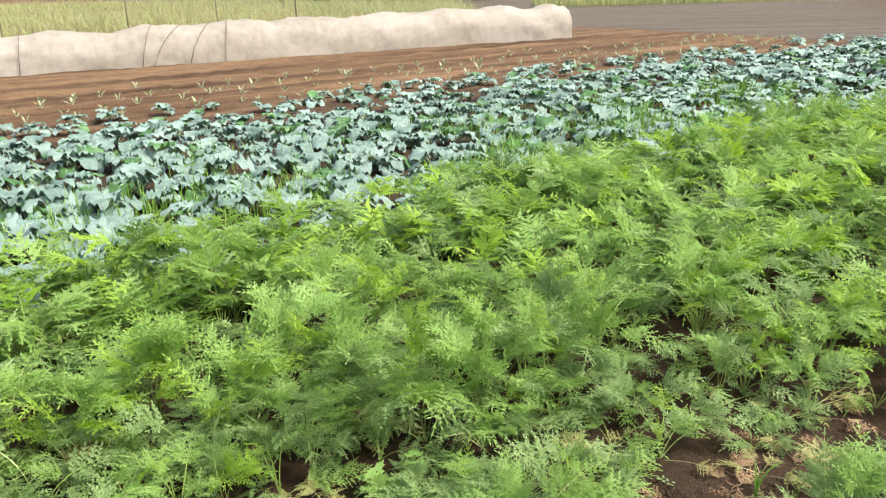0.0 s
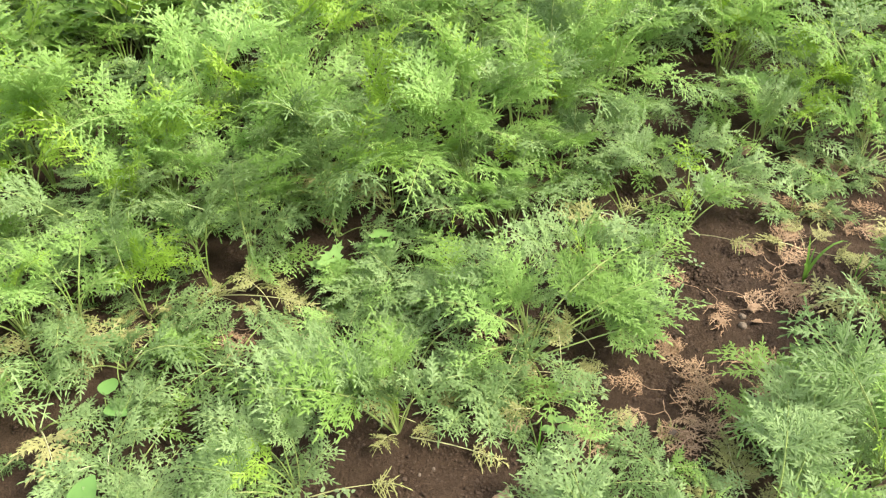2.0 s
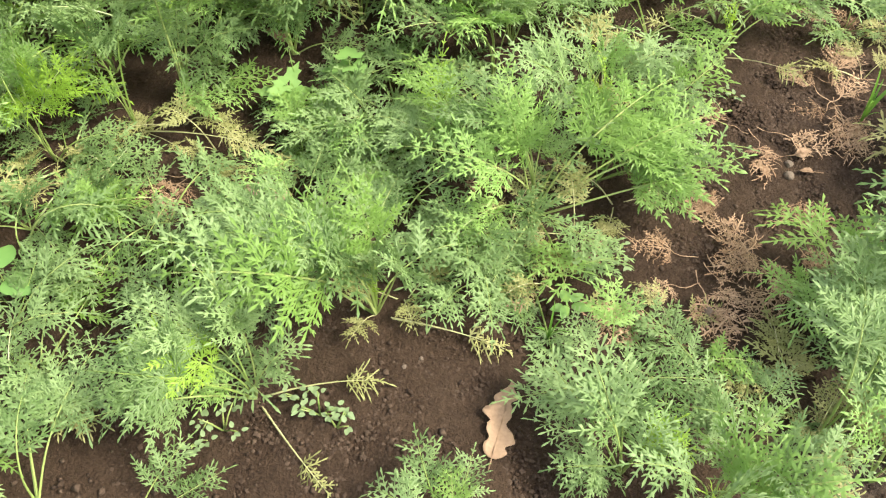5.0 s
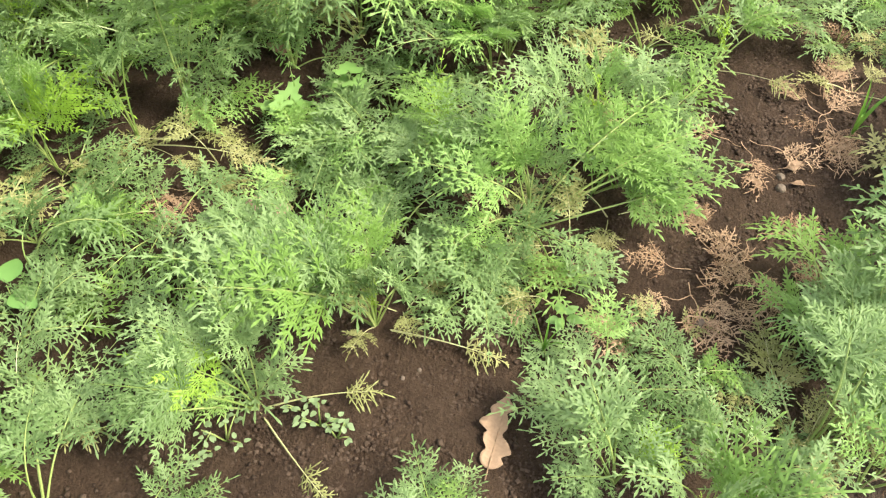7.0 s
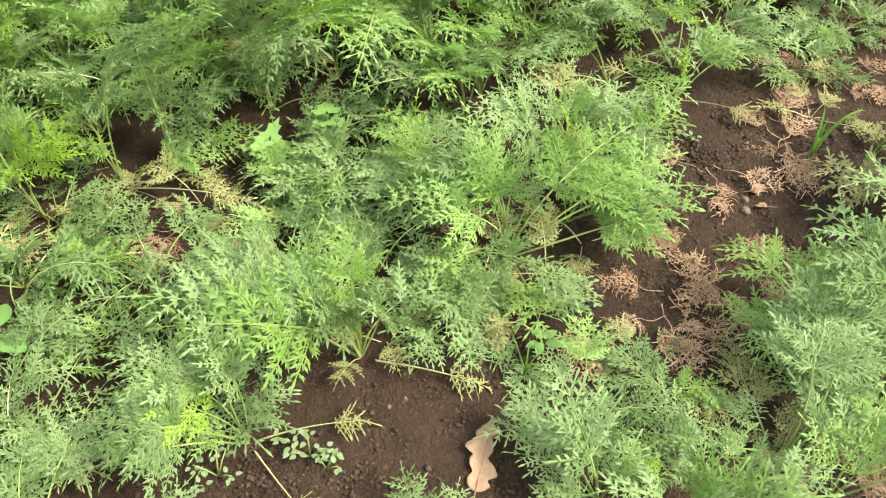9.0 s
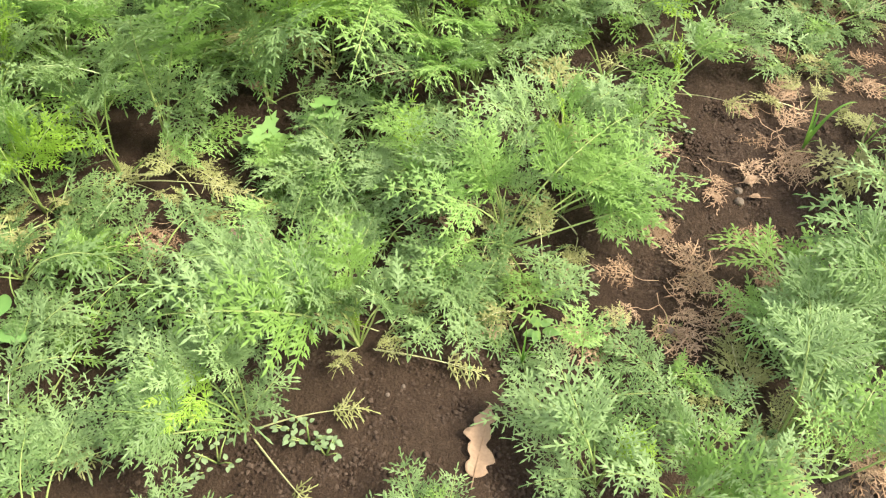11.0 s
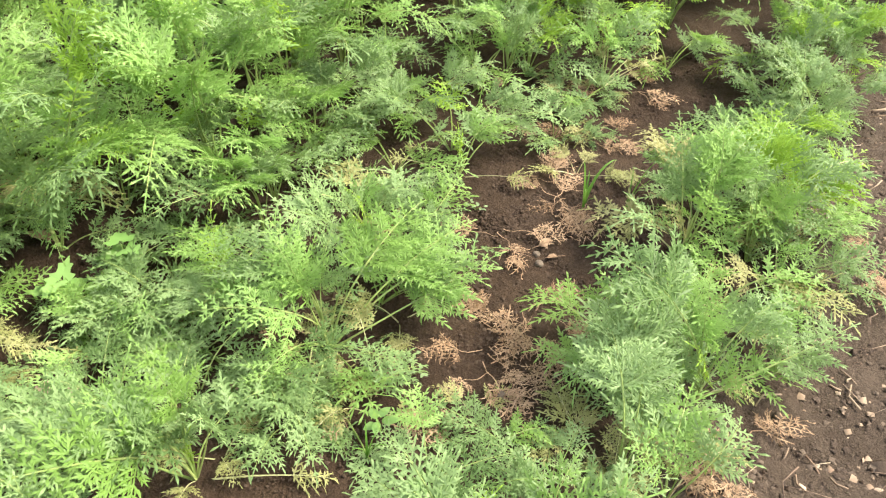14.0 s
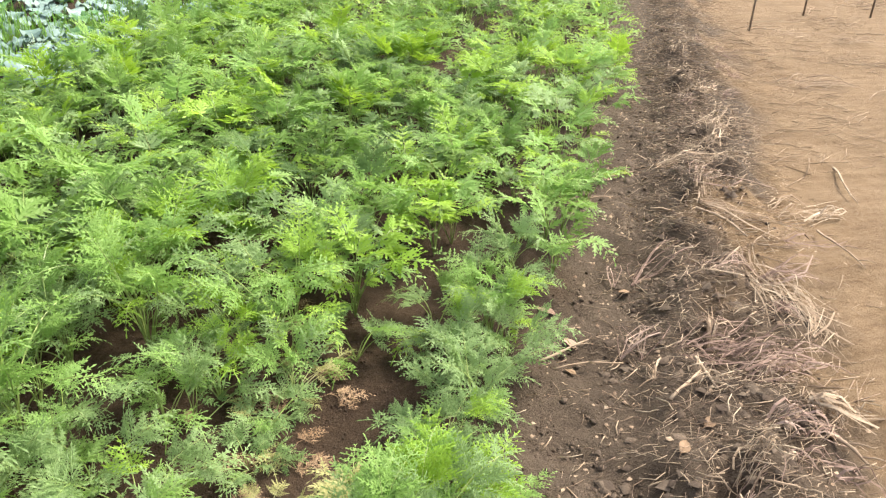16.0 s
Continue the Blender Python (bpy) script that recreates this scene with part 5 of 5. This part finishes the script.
for k, (x, y, r) in enumerate(((0.535, 1.626, 0.010), (0.05, 1.52, 0.004), (0.075, 1.535, 0.0035), (0.20, 1.60, 0.004), (0.755, 1.925, 0.010), (0.762, 1.953, 0.009), (0.70, 1.99, 0.005), (0.62, 1.93, 0.005))):
    pebble(x, y, r, k)


# ---- fallen leaves ----
def flat_leaf(name, outline, mats, curl, seed, label, category, group="", uneven=0.1):
    """A leaf blade from its half outline along x, cupped and wrinkled, with a midrib."""
    g = random.Random(seed)
    b = Build()
    pts = []
    n = len(outline)
    for i, (s, w) in enumerate(outline):
        for j in range(7):
            t = j / 3 - 1
            z = curl * (abs(t) ** 1.5) * w * 0.8 + 0.1 * curl * math.sin(5 * s / outline[-1][0]) * 0.05 + g.uniform(-1, 1) * 0.0012
            z += 0.3 * curl * (s - 0.5 * outline[-1][0]) ** 2 / outline[-1][0]
            skew = 0.004 * math.sin(60 * s) * t
            side = 1 + uneven * math.sin(71 * s + (0 if t < 0 else 2.3)) * abs(t)
            pts.append((s + skew, w * t * side + 3 * uneven * s * (outline[-1][0] - s), z))
    b.add(pts, [(i * 7 + j, (i + 1) * 7 + j, (i + 1) * 7 + j + 1, i * 7 + j + 1) for i in range(n - 1) for j in range(6)])
    rib = [(-0.018, 0, 0.004)] + [(pts[i * 7 + 3][0], 0, pts[i * 7 + 3][2] + 0.0006) for i in range(0, n, 2)]
    b.tube(rib, [0.0011 * (1 - 0.7 * k / (len(rib) - 1)) for k in range(len(rib))], 4, 1)
    ob = new(name, b.mesh(name, mats, True))
    sol = ob.modifiers.new("thickness", "SOLIDIFY")
    sol.thickness = 0.0006
    return tagged(ob, label, category, group)


def lobed(ln, wd, lobes):
    """Half outline of an oak leaf."""
    out = []
    for k in range(41):
        s = k / 40
        body = math.sin(math.pi * min(0.97, s ** 0.75 * 0.94 + 0.04)) ** 0.8
        out.append((ln * s, max(0.0012, wd / 2 * body * (0.8 + 0.2 * math.sin(2 * math.pi * lobes * s) + 0.06 * math.sin(4 * math.pi * lobes * s + 1)))))
    return out


oak = flat_leaf("oak_leaf", lobed(0.12, 0.05, 4), (BROWN_LEAF, BROWN_LEAF), 0.28, 3, "dry light-brown lobed oak leaf lying on dark soil", "dead leaf", uneven=0.35)
oak.matrix_basis = pose(0.172, 1.375, rest(0.19, 1.44, 0.006), 4, -3, 72)
for x, y, ln, az, mats, lift in ((-0.24, 1.86, 0.045, 30, (PINK_LEAF, PINK_LEAF), 0.01), (-0.205, 2.26, 0.05, 140, (BROWN_LEAF, BROWN_LEAF), 0.012), (0.09, 1.79, 0.05, -70, (PINK_LEAF, PINK_LEAF), 0.02),
                                 (-0.19, 1.85, 0.04, 10, (PINK_LEAF, PINK_LEAF), 0.01), (0.712, 1.925, 0.03, 100, (BROWN_LEAF, BROWN_LEAF), 0.008), (0.775, 1.97, 0.03, 10, (BROWN_LEAF, BROWN_LEAF), 0.008),
                                 (0.80, 1.93, 0.025, 170, (BROWN_LEAF, BROWN_LEAF), 0.006), (-0.62, 2.25, 0.05, 60, (PINK_LEAF, PINK_LEAF), 0.02), (0.95, 2.63, 0.05, 45, (BROWN_LEAF, BROWN_LEAF), 0.015),
                                 (2.25, 2.43, 0.07, 120, (PINK_LEAF, PINK_LEAF), 0.012), (2.16, 2.25, 0.06, 75, (PINK_LEAF, PINK_LEAF), 0.012), (2.06, 2.15, 0.04, 100, (BROWN_LEAF, BROWN_LEAF), 0.008),
                                 (2.60, 2.37, 0.05, 150, (BROWN_LEAF, BROWN_LEAF), 0.008), (1.93, 1.66, 0.05, 20, (BROWN_LEAF, BROWN_LEAF), 0.008), (2.1, 1.7, 0.05, 0, (BROWN_LEAF, BROWN_LEAF), 0.008)):
    o = flat_leaf("dead_leaf", [(ln * k / 8, max(0.001, 0.33 * ln * math.sin(math.pi * (0.03 + 0.95 * k / 8)) ** 0.8)) for k in range(9)], mats, 0.28, int(1000 * ln + az), "small curled dry brown leaf lying on the soil", "dead leaf", "fallen leaves")
    o.matrix_basis = pose(x, y, rest(x, y, lift), 10, -8, az)


# ---- dried carrot tops lying on the soil ----
def dried_top(x, y, count, spread):
    plant = new("dried_carrot_top")
    plant.location = (x, y, rest(x, y, 0.004))
    tagged(plant, "withered tan carrot leaves lying flat on the soil", "dried leaves", "dried carrot tops")
    for k in range(count):
        data = WITHERED[int(rng.integers(6))]
        leaf = part("leaf", data[0], plant,
             leaf_pose(rng.uniform(0, 360), rng.uniform(0.45, 0.8), x=rng.uniform(-spread, spread), y=rng.uniform(-spread, spread), z=0.002, lean=rng.uniform(-4, 6), roll=rng.uniform(-8, 8)))
        part("stalk", data[1], leaf)


for x, y, c, s in ((0.59, 1.745, 8, 0.06), (0.65, 1.72, 4, 0.04), (0.68, 1.78, 5, 0.04), (0.53, 1.70, 2, 0.02), (0.50, 1.575, 1, 0.02), (0.91, 2.14, 6, 0.05), (0.86, 2.1, 4, 0.03), (1.10, 2.33, 4, 0.05), (1.0, 2.4, 2, 0.04),
                   (1.3, 2.52, 5, 0.06), (1.52, 1.70, 6, 0.03), (0.86, 1.40, 5, 0.04), (0.07, 1.95, 3, 0.03), (0.72, 2.06, 3, 0.04), (1.5, 3.0, 6, 0.1), (0.30, 1.66, 3, 0.03), (-0.3, 1.93, 3, 0.04)):
    dried_top(x, y, c, s)


# ---- weeds ----
def blade_leaf(b, base, d, n, ln, wd, slot=0, teeth=0):
    """A simple pointed leaf blade with a fold along its middle."""
    m = n.cross(d).normalized()
    rows = []
    cnt = 7
    for k in range(cnt):
        s = k / (cnt - 1)
        w = wd / 2 * math.sin(math.pi * min(0.985, 0.06 + 0.93 * s ** 0.8)) ** 0.75 * (1 + (0.35 * math.cos(teeth * 2 * math.pi * s) if teeth else 0))
        c = base + d * (ln * s) - n * (0.22 * ln * s * s)
        rows += [c + m * w + n * (0.2 * w), c, c - m * w + n * (0.2 * w)]
    b.add(rows, [(3 * k + j, 3 * k + j + 1, 3 * k + j + 4, 3 * k + j + 3) for k in range(cnt - 1) for j in range(2)], slot)


def palmate_leaf(b, base, d, n, ln, wd):
    """A broad leaf with five pointed lobes, folded a little along its middle."""
    m = n.cross(d).normalized()
    rim = [(-0.04, 0.1), (-0.12, 0.42), (0.2, 0.62), (0.26, 0.34), (0.42, 0.3), (0.62, 0.36), (0.66, 0.16), (1.0, 0.0)]
    rim = rim + [(s, -t) for s, t in rim[-2::-1]]
    pts = [base + d * (0.18 * ln)] + [base + d * (ln * s) + m * (wd * t) + n * (0.12 * wd * abs(t) - 0.2 * ln * s * s) for s, t in rim]
    b.add(pts, [(0, k, k + 1) for k in range(1, len(rim))])


def weed(name, x, y, leaves, ln, wd, height, seed, label, mats=(WEED, STEM), teeth=0, branches=1):
    g = random.Random(seed)
    root = new(name)
    root.location = (x, y, rest(x, y, -0.002))
    tagged(root, label, "weed", "weeds in the bed")
    for br in range(branches):
        az0 = g.uniform(0, 6.28)
        reach = height * (0.2 if branches == 1 else 0.7)
        top = Vector((reach * math.cos(az0), reach * math.sin(az0), height * g.uniform(0.7, 1)))
        b = Build()
        b.tube([(0, 0, 0), top * 0.5 + Vector((0, 0, 0.1 * height)), top], [0.0016, 0.0013, 0.0008], 4)
        part("stem", b.mesh("weed_stem", [mats[1]], True), root)
        per = max(1, leaves // branches)
        for k in range(per):
            az = az0 + 2.4 * k + g.uniform(-0.3, 0.3)
            at = top * (0.45 + 0.55 * (k + 1) / per)
            el = g.uniform(0.0, 0.5)
            d = Vector((math.cos(az) * math.cos(el), math.sin(az) * math.cos(el), math.sin(el)))
            n = Vector((-math.cos(az) * math.sin(el), -math.sin(az) * math.sin(el), math.cos(el)))
            lb = Build()
            if name == "lobed_weed":
                palmate_leaf(lb, d * 0.006, d, n, ln * g.uniform(0.75, 1.15), wd * g.uniform(0.85, 1.1))
            else:
                blade_leaf(lb, d * 0.006, d, n, ln * g.uniform(0.75, 1.15), wd * g.uniform(0.85, 1.1), 0, teeth)
            part("leaf", lb.mesh("weed_leaf", [mats[0]], True), root, Matrix.Translation(at))
    return root


for k, (x, y, lv, hh, br) in enumerate(((-0.07, 1.445, 12, 0.05, 4), (-0.10, 1.47, 8, 0.04, 3), (-0.045, 1.425, 8, 0.04, 3), (-0.205, 1.425, 10, 0.06, 3), (-0.24, 1.41, 9, 0.05, 3), (0.40, 1.72, 8, 0.05, 3), (0.36, 1.70, 6, 0.04, 3),
                                        (-0.31, 1.93, 4, 0.015, 1), (0.69, 2.13, 6, 0.03, 2), (0.56, 2.0, 5, 0.02, 2), (-0.58, 2.13, 5, 0.06, 2))):
    weed("small_weed", x, y, int(1.5 * lv) + 3, 0.0105, 0.0075, 0.7 * hh, 80 + k, "small grey-green round-leaved weed on bare soil", (WEED_GREY, STEM), branches=br + 1)
weed("lobed_weed", -0.19, 2.06, 5, 0.055, 0.045, 0.10, 91, "pale green broad lobed weed among carrot leaves", (WEED_PALE, STEM), teeth=1.5)
weed("lobed_weed", -0.06, 2.12, 5, 0.05, 0.045, 0.14, 95, "pale green broad lobed weed among carrot leaves", (WEED_PALE, STEM), teeth=1.5)
weed("broad_weed", -0.50, 1.38, 3, 0.065, 0.05, 0.09, 92, "broad smooth bright green weed leaves")
weed("broad_weed", -0.57, 1.65, 2, 0.06, 0.045, 0.10, 93, "broad smooth bright green weed leaves")
weed("yellow_weed", 0.31, 1.62, 5, 0.03, 0.017, 0.05, 94, "small yellow-green weed on the soil", (WEED_PALE, STEM))


def grass_tuft(x, y, spec, label, mats=(GRASS,)):
    root = new("grass_tuft")
    root.location = (x, y, rest(x, y, -0.003))
    tagged(root, label, "grass", "grass tufts in the bed")
    for az, ln, wd, droop in spec:
        b = Build()
        pts, c, d = [], Vector((0, 0, 0)), Vector((math.cos(radians(az)), math.sin(radians(az)), 0))
        for k in range(9):
            s = k / 8
            e = radians(82 - droop * s * s)
            w = 0.5 * wd * min(1, 0.4 + 2 * s) * (1 - s) ** 0.6 + 0.0002
            m = Vector((-d.y, d.x, 0)) * w
            up = Vector((-d.x * math.sin(e), -d.y * math.sin(e), math.cos(e))) * (0.5 * w)
            pts += [c + m + up, c, c - m + up]
            c = c + (d * math.cos(e) + Vector((0, 0, math.sin(e)))) * (ln / 8)
        b.add(pts, [(3 * k + j, 3 * k + j + 1, 3 * k + j + 4, 3 * k + j + 3) for k in range(8) for j in range(2)])
        part("blade", b.mesh("grass_blade", mats, True), root)


grass_tuft(0.929, 2.058, ((100, 0.13, 0.010, 20), (20, 0.17, 0.010, 130), (-130, 0.12, 0.009, 85), (60, 0.10, 0.008, 60), (-60, 0.06, 0.007, 70)), "single green grass seedling with arching blades on bare soil")
grass_tuft(0.27, 1.57, ((80, 0.08, 0.005, 60), (200, 0.07, 0.005, 70), (320, 0.08, 0.005, 80), (20, 0.07, 0.004, 30)), "small green grass tuft at the edge of bare soil")
grass_tuft(1.02, 2.02, ((10, 0.2, 0.004, 110), (-30, 0.18, 0.004, 120), (60, 0.12, 0.004, 70)), "thin yellowing grass tuft beside the carrots")


# ---- young transplants in the tilled soil ----
def seedling_mesh(seed):
    g = random.Random(seed)
    b = Build()
    for k in range(5):
        az, el = 6.283 * k / 5 + g.uniform(-0.4, 0.4), g.uniform(0.5, 1.2)
        d = Vector((math.cos(az) * math.cos(el), math.sin(az) * math.cos(el), math.sin(el)))
        n = Vector((-math.cos(az) * math.sin(el), -math.sin(az) * math.sin(el), math.cos(el)))
        b.tube([(0, 0, 0), tuple(d * 0.08)], [0.004, 0.003], 3, 1)
        blade_leaf(b, d * 0.07, d, n, g.uniform(0.06, 0.13), g.uniform(0.025, 0.05), 0)
    return b.mesh("brassica_seedling", (SEEDLING, BRASSICA_RIB), True)


SEEDLINGS = [seedling_mesh(k) for k in range(4)]
for v0 in (9.7, 10.3, 10.9, 11.6):
    u = -3.0
    while u < 16:
        u += rng.uniform(0.3, 0.6)
        x, y = at_uv(u, v0 + rng.normal(0, 0.12))
        o = new("brassica_seedling", SEEDLINGS[int(rng.integers(4))])
        o.matrix_basis = Matrix.LocRotScale((x, y, rest(x, y)), Euler((0, 0, rng.uniform(0, 6.28))), (rng.uniform(0.5, 0.85),) * 3)
        tagged(o, "small pale blue-green transplant in tilled brown soil", "seedling", "young transplants")


# ---- long stalks on the straw ridge ----
def stalk(x, y, az, ln, r, seed):
    g = random.Random(seed)
    b = Build()
    pts, rr = [], []
    for k in range(7):
        s = k / 6
        pts.append((ln * (s - 0.5), 0.04 * ln * math.sin(4 * s + seed), 0.012 * math.sin(3 * s) + g.uniform(0, 0.004)))
        rr.append(r * (1 - 0.5 * s) * (1.25 if k in (2, 4) else 1.0))
    b.tube(pts, rr, 6)
    for k in range(3):
        p = Vector(pts[1 + 2 * k])
        q = p + Vector((0.06, g.choice((-1, 1)) * 0.035, 0.02))
        b.tube([p, p.lerp(q, 0.5) + Vector((0, 0, 0.006)), q], [r * 0.5, r * 0.4, r * 0.2], 4)
    ob = new("straw_stalk", b.mesh("straw_stalk", [STRAW_PALE], True))
    ob.matrix_basis = pose(x, y, rest(x, y, r + 0.012), 0, 0, az)
    return tagged(ob, "dry pale broken plant stalk lying on straw", "stalk", "dry stalks")


for k in range(24):
    u, v = rng.uniform(1.6, 9), rng.normal(-0.05, 0.2)
    x, y = at_uv(u, v)
    stalk(x, y, rng.uniform(0, 360), rng.uniform(0.08, 0.26), rng.uniform(0.002, 0.0045), k)
for k in range(26):
    u, v = rng.uniform(3, 12), rng.uniform(-3.5, -0.5)
    x, y = at_uv(u, v)
    stalk(x, y, math.degrees(ROW) - 65 + rng.normal(0, 20), rng.uniform(0.3, 0.7), rng.uniform(0.003, 0.006), 100 + k)


# ---- bundles of straw pressed on the ridge ----
def straw_bundle(x0, y0, x1, y1, lift, n, pale, fan, seed):
    """n strands from x0, y0 to x1, y1, side by side or spreading like a fan."""
    g = random.Random(seed)
    b = Build()
    dx, dy = x1 - x0, y1 - y0
    ln = math.hypot(dx, dy)
    wide = 0.02 + 0.1 * ln
    for k in range(int(0.65 * n)):
        off, turn, s0 = g.gauss(0, 0.2 if fan else 1) * wide * 0.6, g.gauss(0, 0.35 if fan else 0.3), (0 if fan else g.uniform(0, 0.55))
        share = g.uniform(0.35, 1.0) if fan else g.uniform(0.12, 0.4)
        c, s = math.cos(turn), math.sin(turn)
        ex, ey = (c * dx - s * dy) / ln, (s * dx + c * dy) / ln
        px, py = x0 + dx * s0 - ey * off, y0 + dy * s0 + ex * off
        bow, hump, top = g.gauss(0, 0.25), g.uniform(0.0, 0.04), g.uniform(0.0, lift)
        line = []
        for j in range(4):
            q = share * ln * j / 3
            w = bow * share * ln * (j / 3) * (1 - j / 3) * 2
            qx, qy = px + ex * q - ey * w, py + ey * q + ex * w
            line.append((qx - x0, qy - y0, rest(qx, qy) - rest(x0, y0) + top + hump * math.sin(math.pi * j / 3) + (0.05 * g.random() * j / 3 if fan else 0)))
        r = g.uniform(0.0007, 0.0022) if g.random() < 0.85 else g.uniform(0.003, 0.005)
        b.tube(line, [r, r, 0.9 * r, 0.6 * r], 3)
    ob = new("straw_bundle", b.mesh("straw_bundle", [STRAW_PALE if pale else STRAW_PINK]))
    ob.location = (x0, y0, rest(x0, y0) + 0.002)
    return tagged(ob, "pale bleached straw bundle pressed on the ridge" if pale else "pinkish brown straw bundle lying on the ridge", "straw bundle", "bundles of straw", "stuff")


for k, (x0, y0, x1, y1, lift, n, pale) in enumerate((
        (3.18, 2.25, 2.71, 1.56, 0.035, 110, 1), (2.33, 1.99, 2.78, 1.74, 0.05, 90, 0), (2.42, 1.82, 2.83, 1.63, 0.05, 90, 0),
        (3.67, 2.39, 4.18, 2.22, 0.02, 60, 1), (4.34, 3.28, 4.9, 3.37, 0.04, 60, 1), (4.91, 3.76, 5.46, 3.86, 0.04, 50, 1),
        (2.23, 1.59, 2.48, 1.43, 0.02, 60, 0), (2.56, 1.62, 2.45, 1.43, 0.03, 50, 1), (5.83, 3.71, 6.51, 3.21, 0.02, 70, 1),
        (7.26, 4.62, 7.97, 4.45, 0.02, 40, 1), (7.6, 4.2, 8.1, 3.8, 0.02, 40, 1), (2.78, 2.19, 3.17, 2.22, 0.05, 50, 0))):
    straw_bundle(x0, y0, x1, y1, lift, n, pale, False, 300 + k)
for k, (x0, y0, x1, y1, n, pale) in enumerate((
        (2.47, 1.94, 2.66, 2.06, 22, 1), (2.65, 2.4, 2.93, 2.54, 14, 0), (2.59, 2.44, 2.73, 2.57, 9, 0), (2.28, 2.06, 2.49, 2.18, 12, 0),
        (2.25, 2.12, 2.44, 2.09, 14, 0), (3.39, 2.68, 3.89, 2.88, 16, 0), (2.85, 1.78, 3.09, 1.9, 18, 1), (2.2, 1.95, 2.25, 2.05, 12, 1))):
    straw_bundle(x0, y0, x1, y1, 0.01, n, pale, True, 340 + k)
for k in range(34):
    u, v = rng.uniform(0.7, 9.0), rng.normal(-0.12, 0.16)
    x, y = at_uv(u, v)
    a, ln = ROW - 1.0 + rng.normal(0, 0.6), rng.uniform(0.12, 0.4)
    straw_bundle(x, y, x + ln * math.cos(a), y + ln * math.sin(a), 0.03, int(rng.integers(12, 40)), k % 2, k % 3 == 0, 380 + k)
for k, (x0, y0, x1, y1, r) in enumerate((
        (3.6, 2.06, 3.4, 1.77, 0.005), (2.36, 1.42, 2.32, 1.27, 0.007), (3.22, 2.41, 3.16, 2.11, 0.007), (3.38, 3.17, 3.8, 3.2, 0.006),
        (2.19, 1.83, 2.4, 1.88, 0.006), (2.28, 1.83, 2.19, 1.69, 0.006), (2.13, 2.25, 2.41, 2.21, 0.005), (3.1, 3.05, 3.39, 2.96, 0.005),
        (3.22, 2.68, 3.28, 2.54, 0.006), (2.12, 2.15, 2.34, 2.05, 0.004), (4.35, 2.42, 4.0, 2.08, 0.006))):
    stalk(x0, y0, math.degrees(math.atan2(y1 - y0, x1 - x0)), math.hypot(x1 - x0, y1 - y0), r, 400 + k)
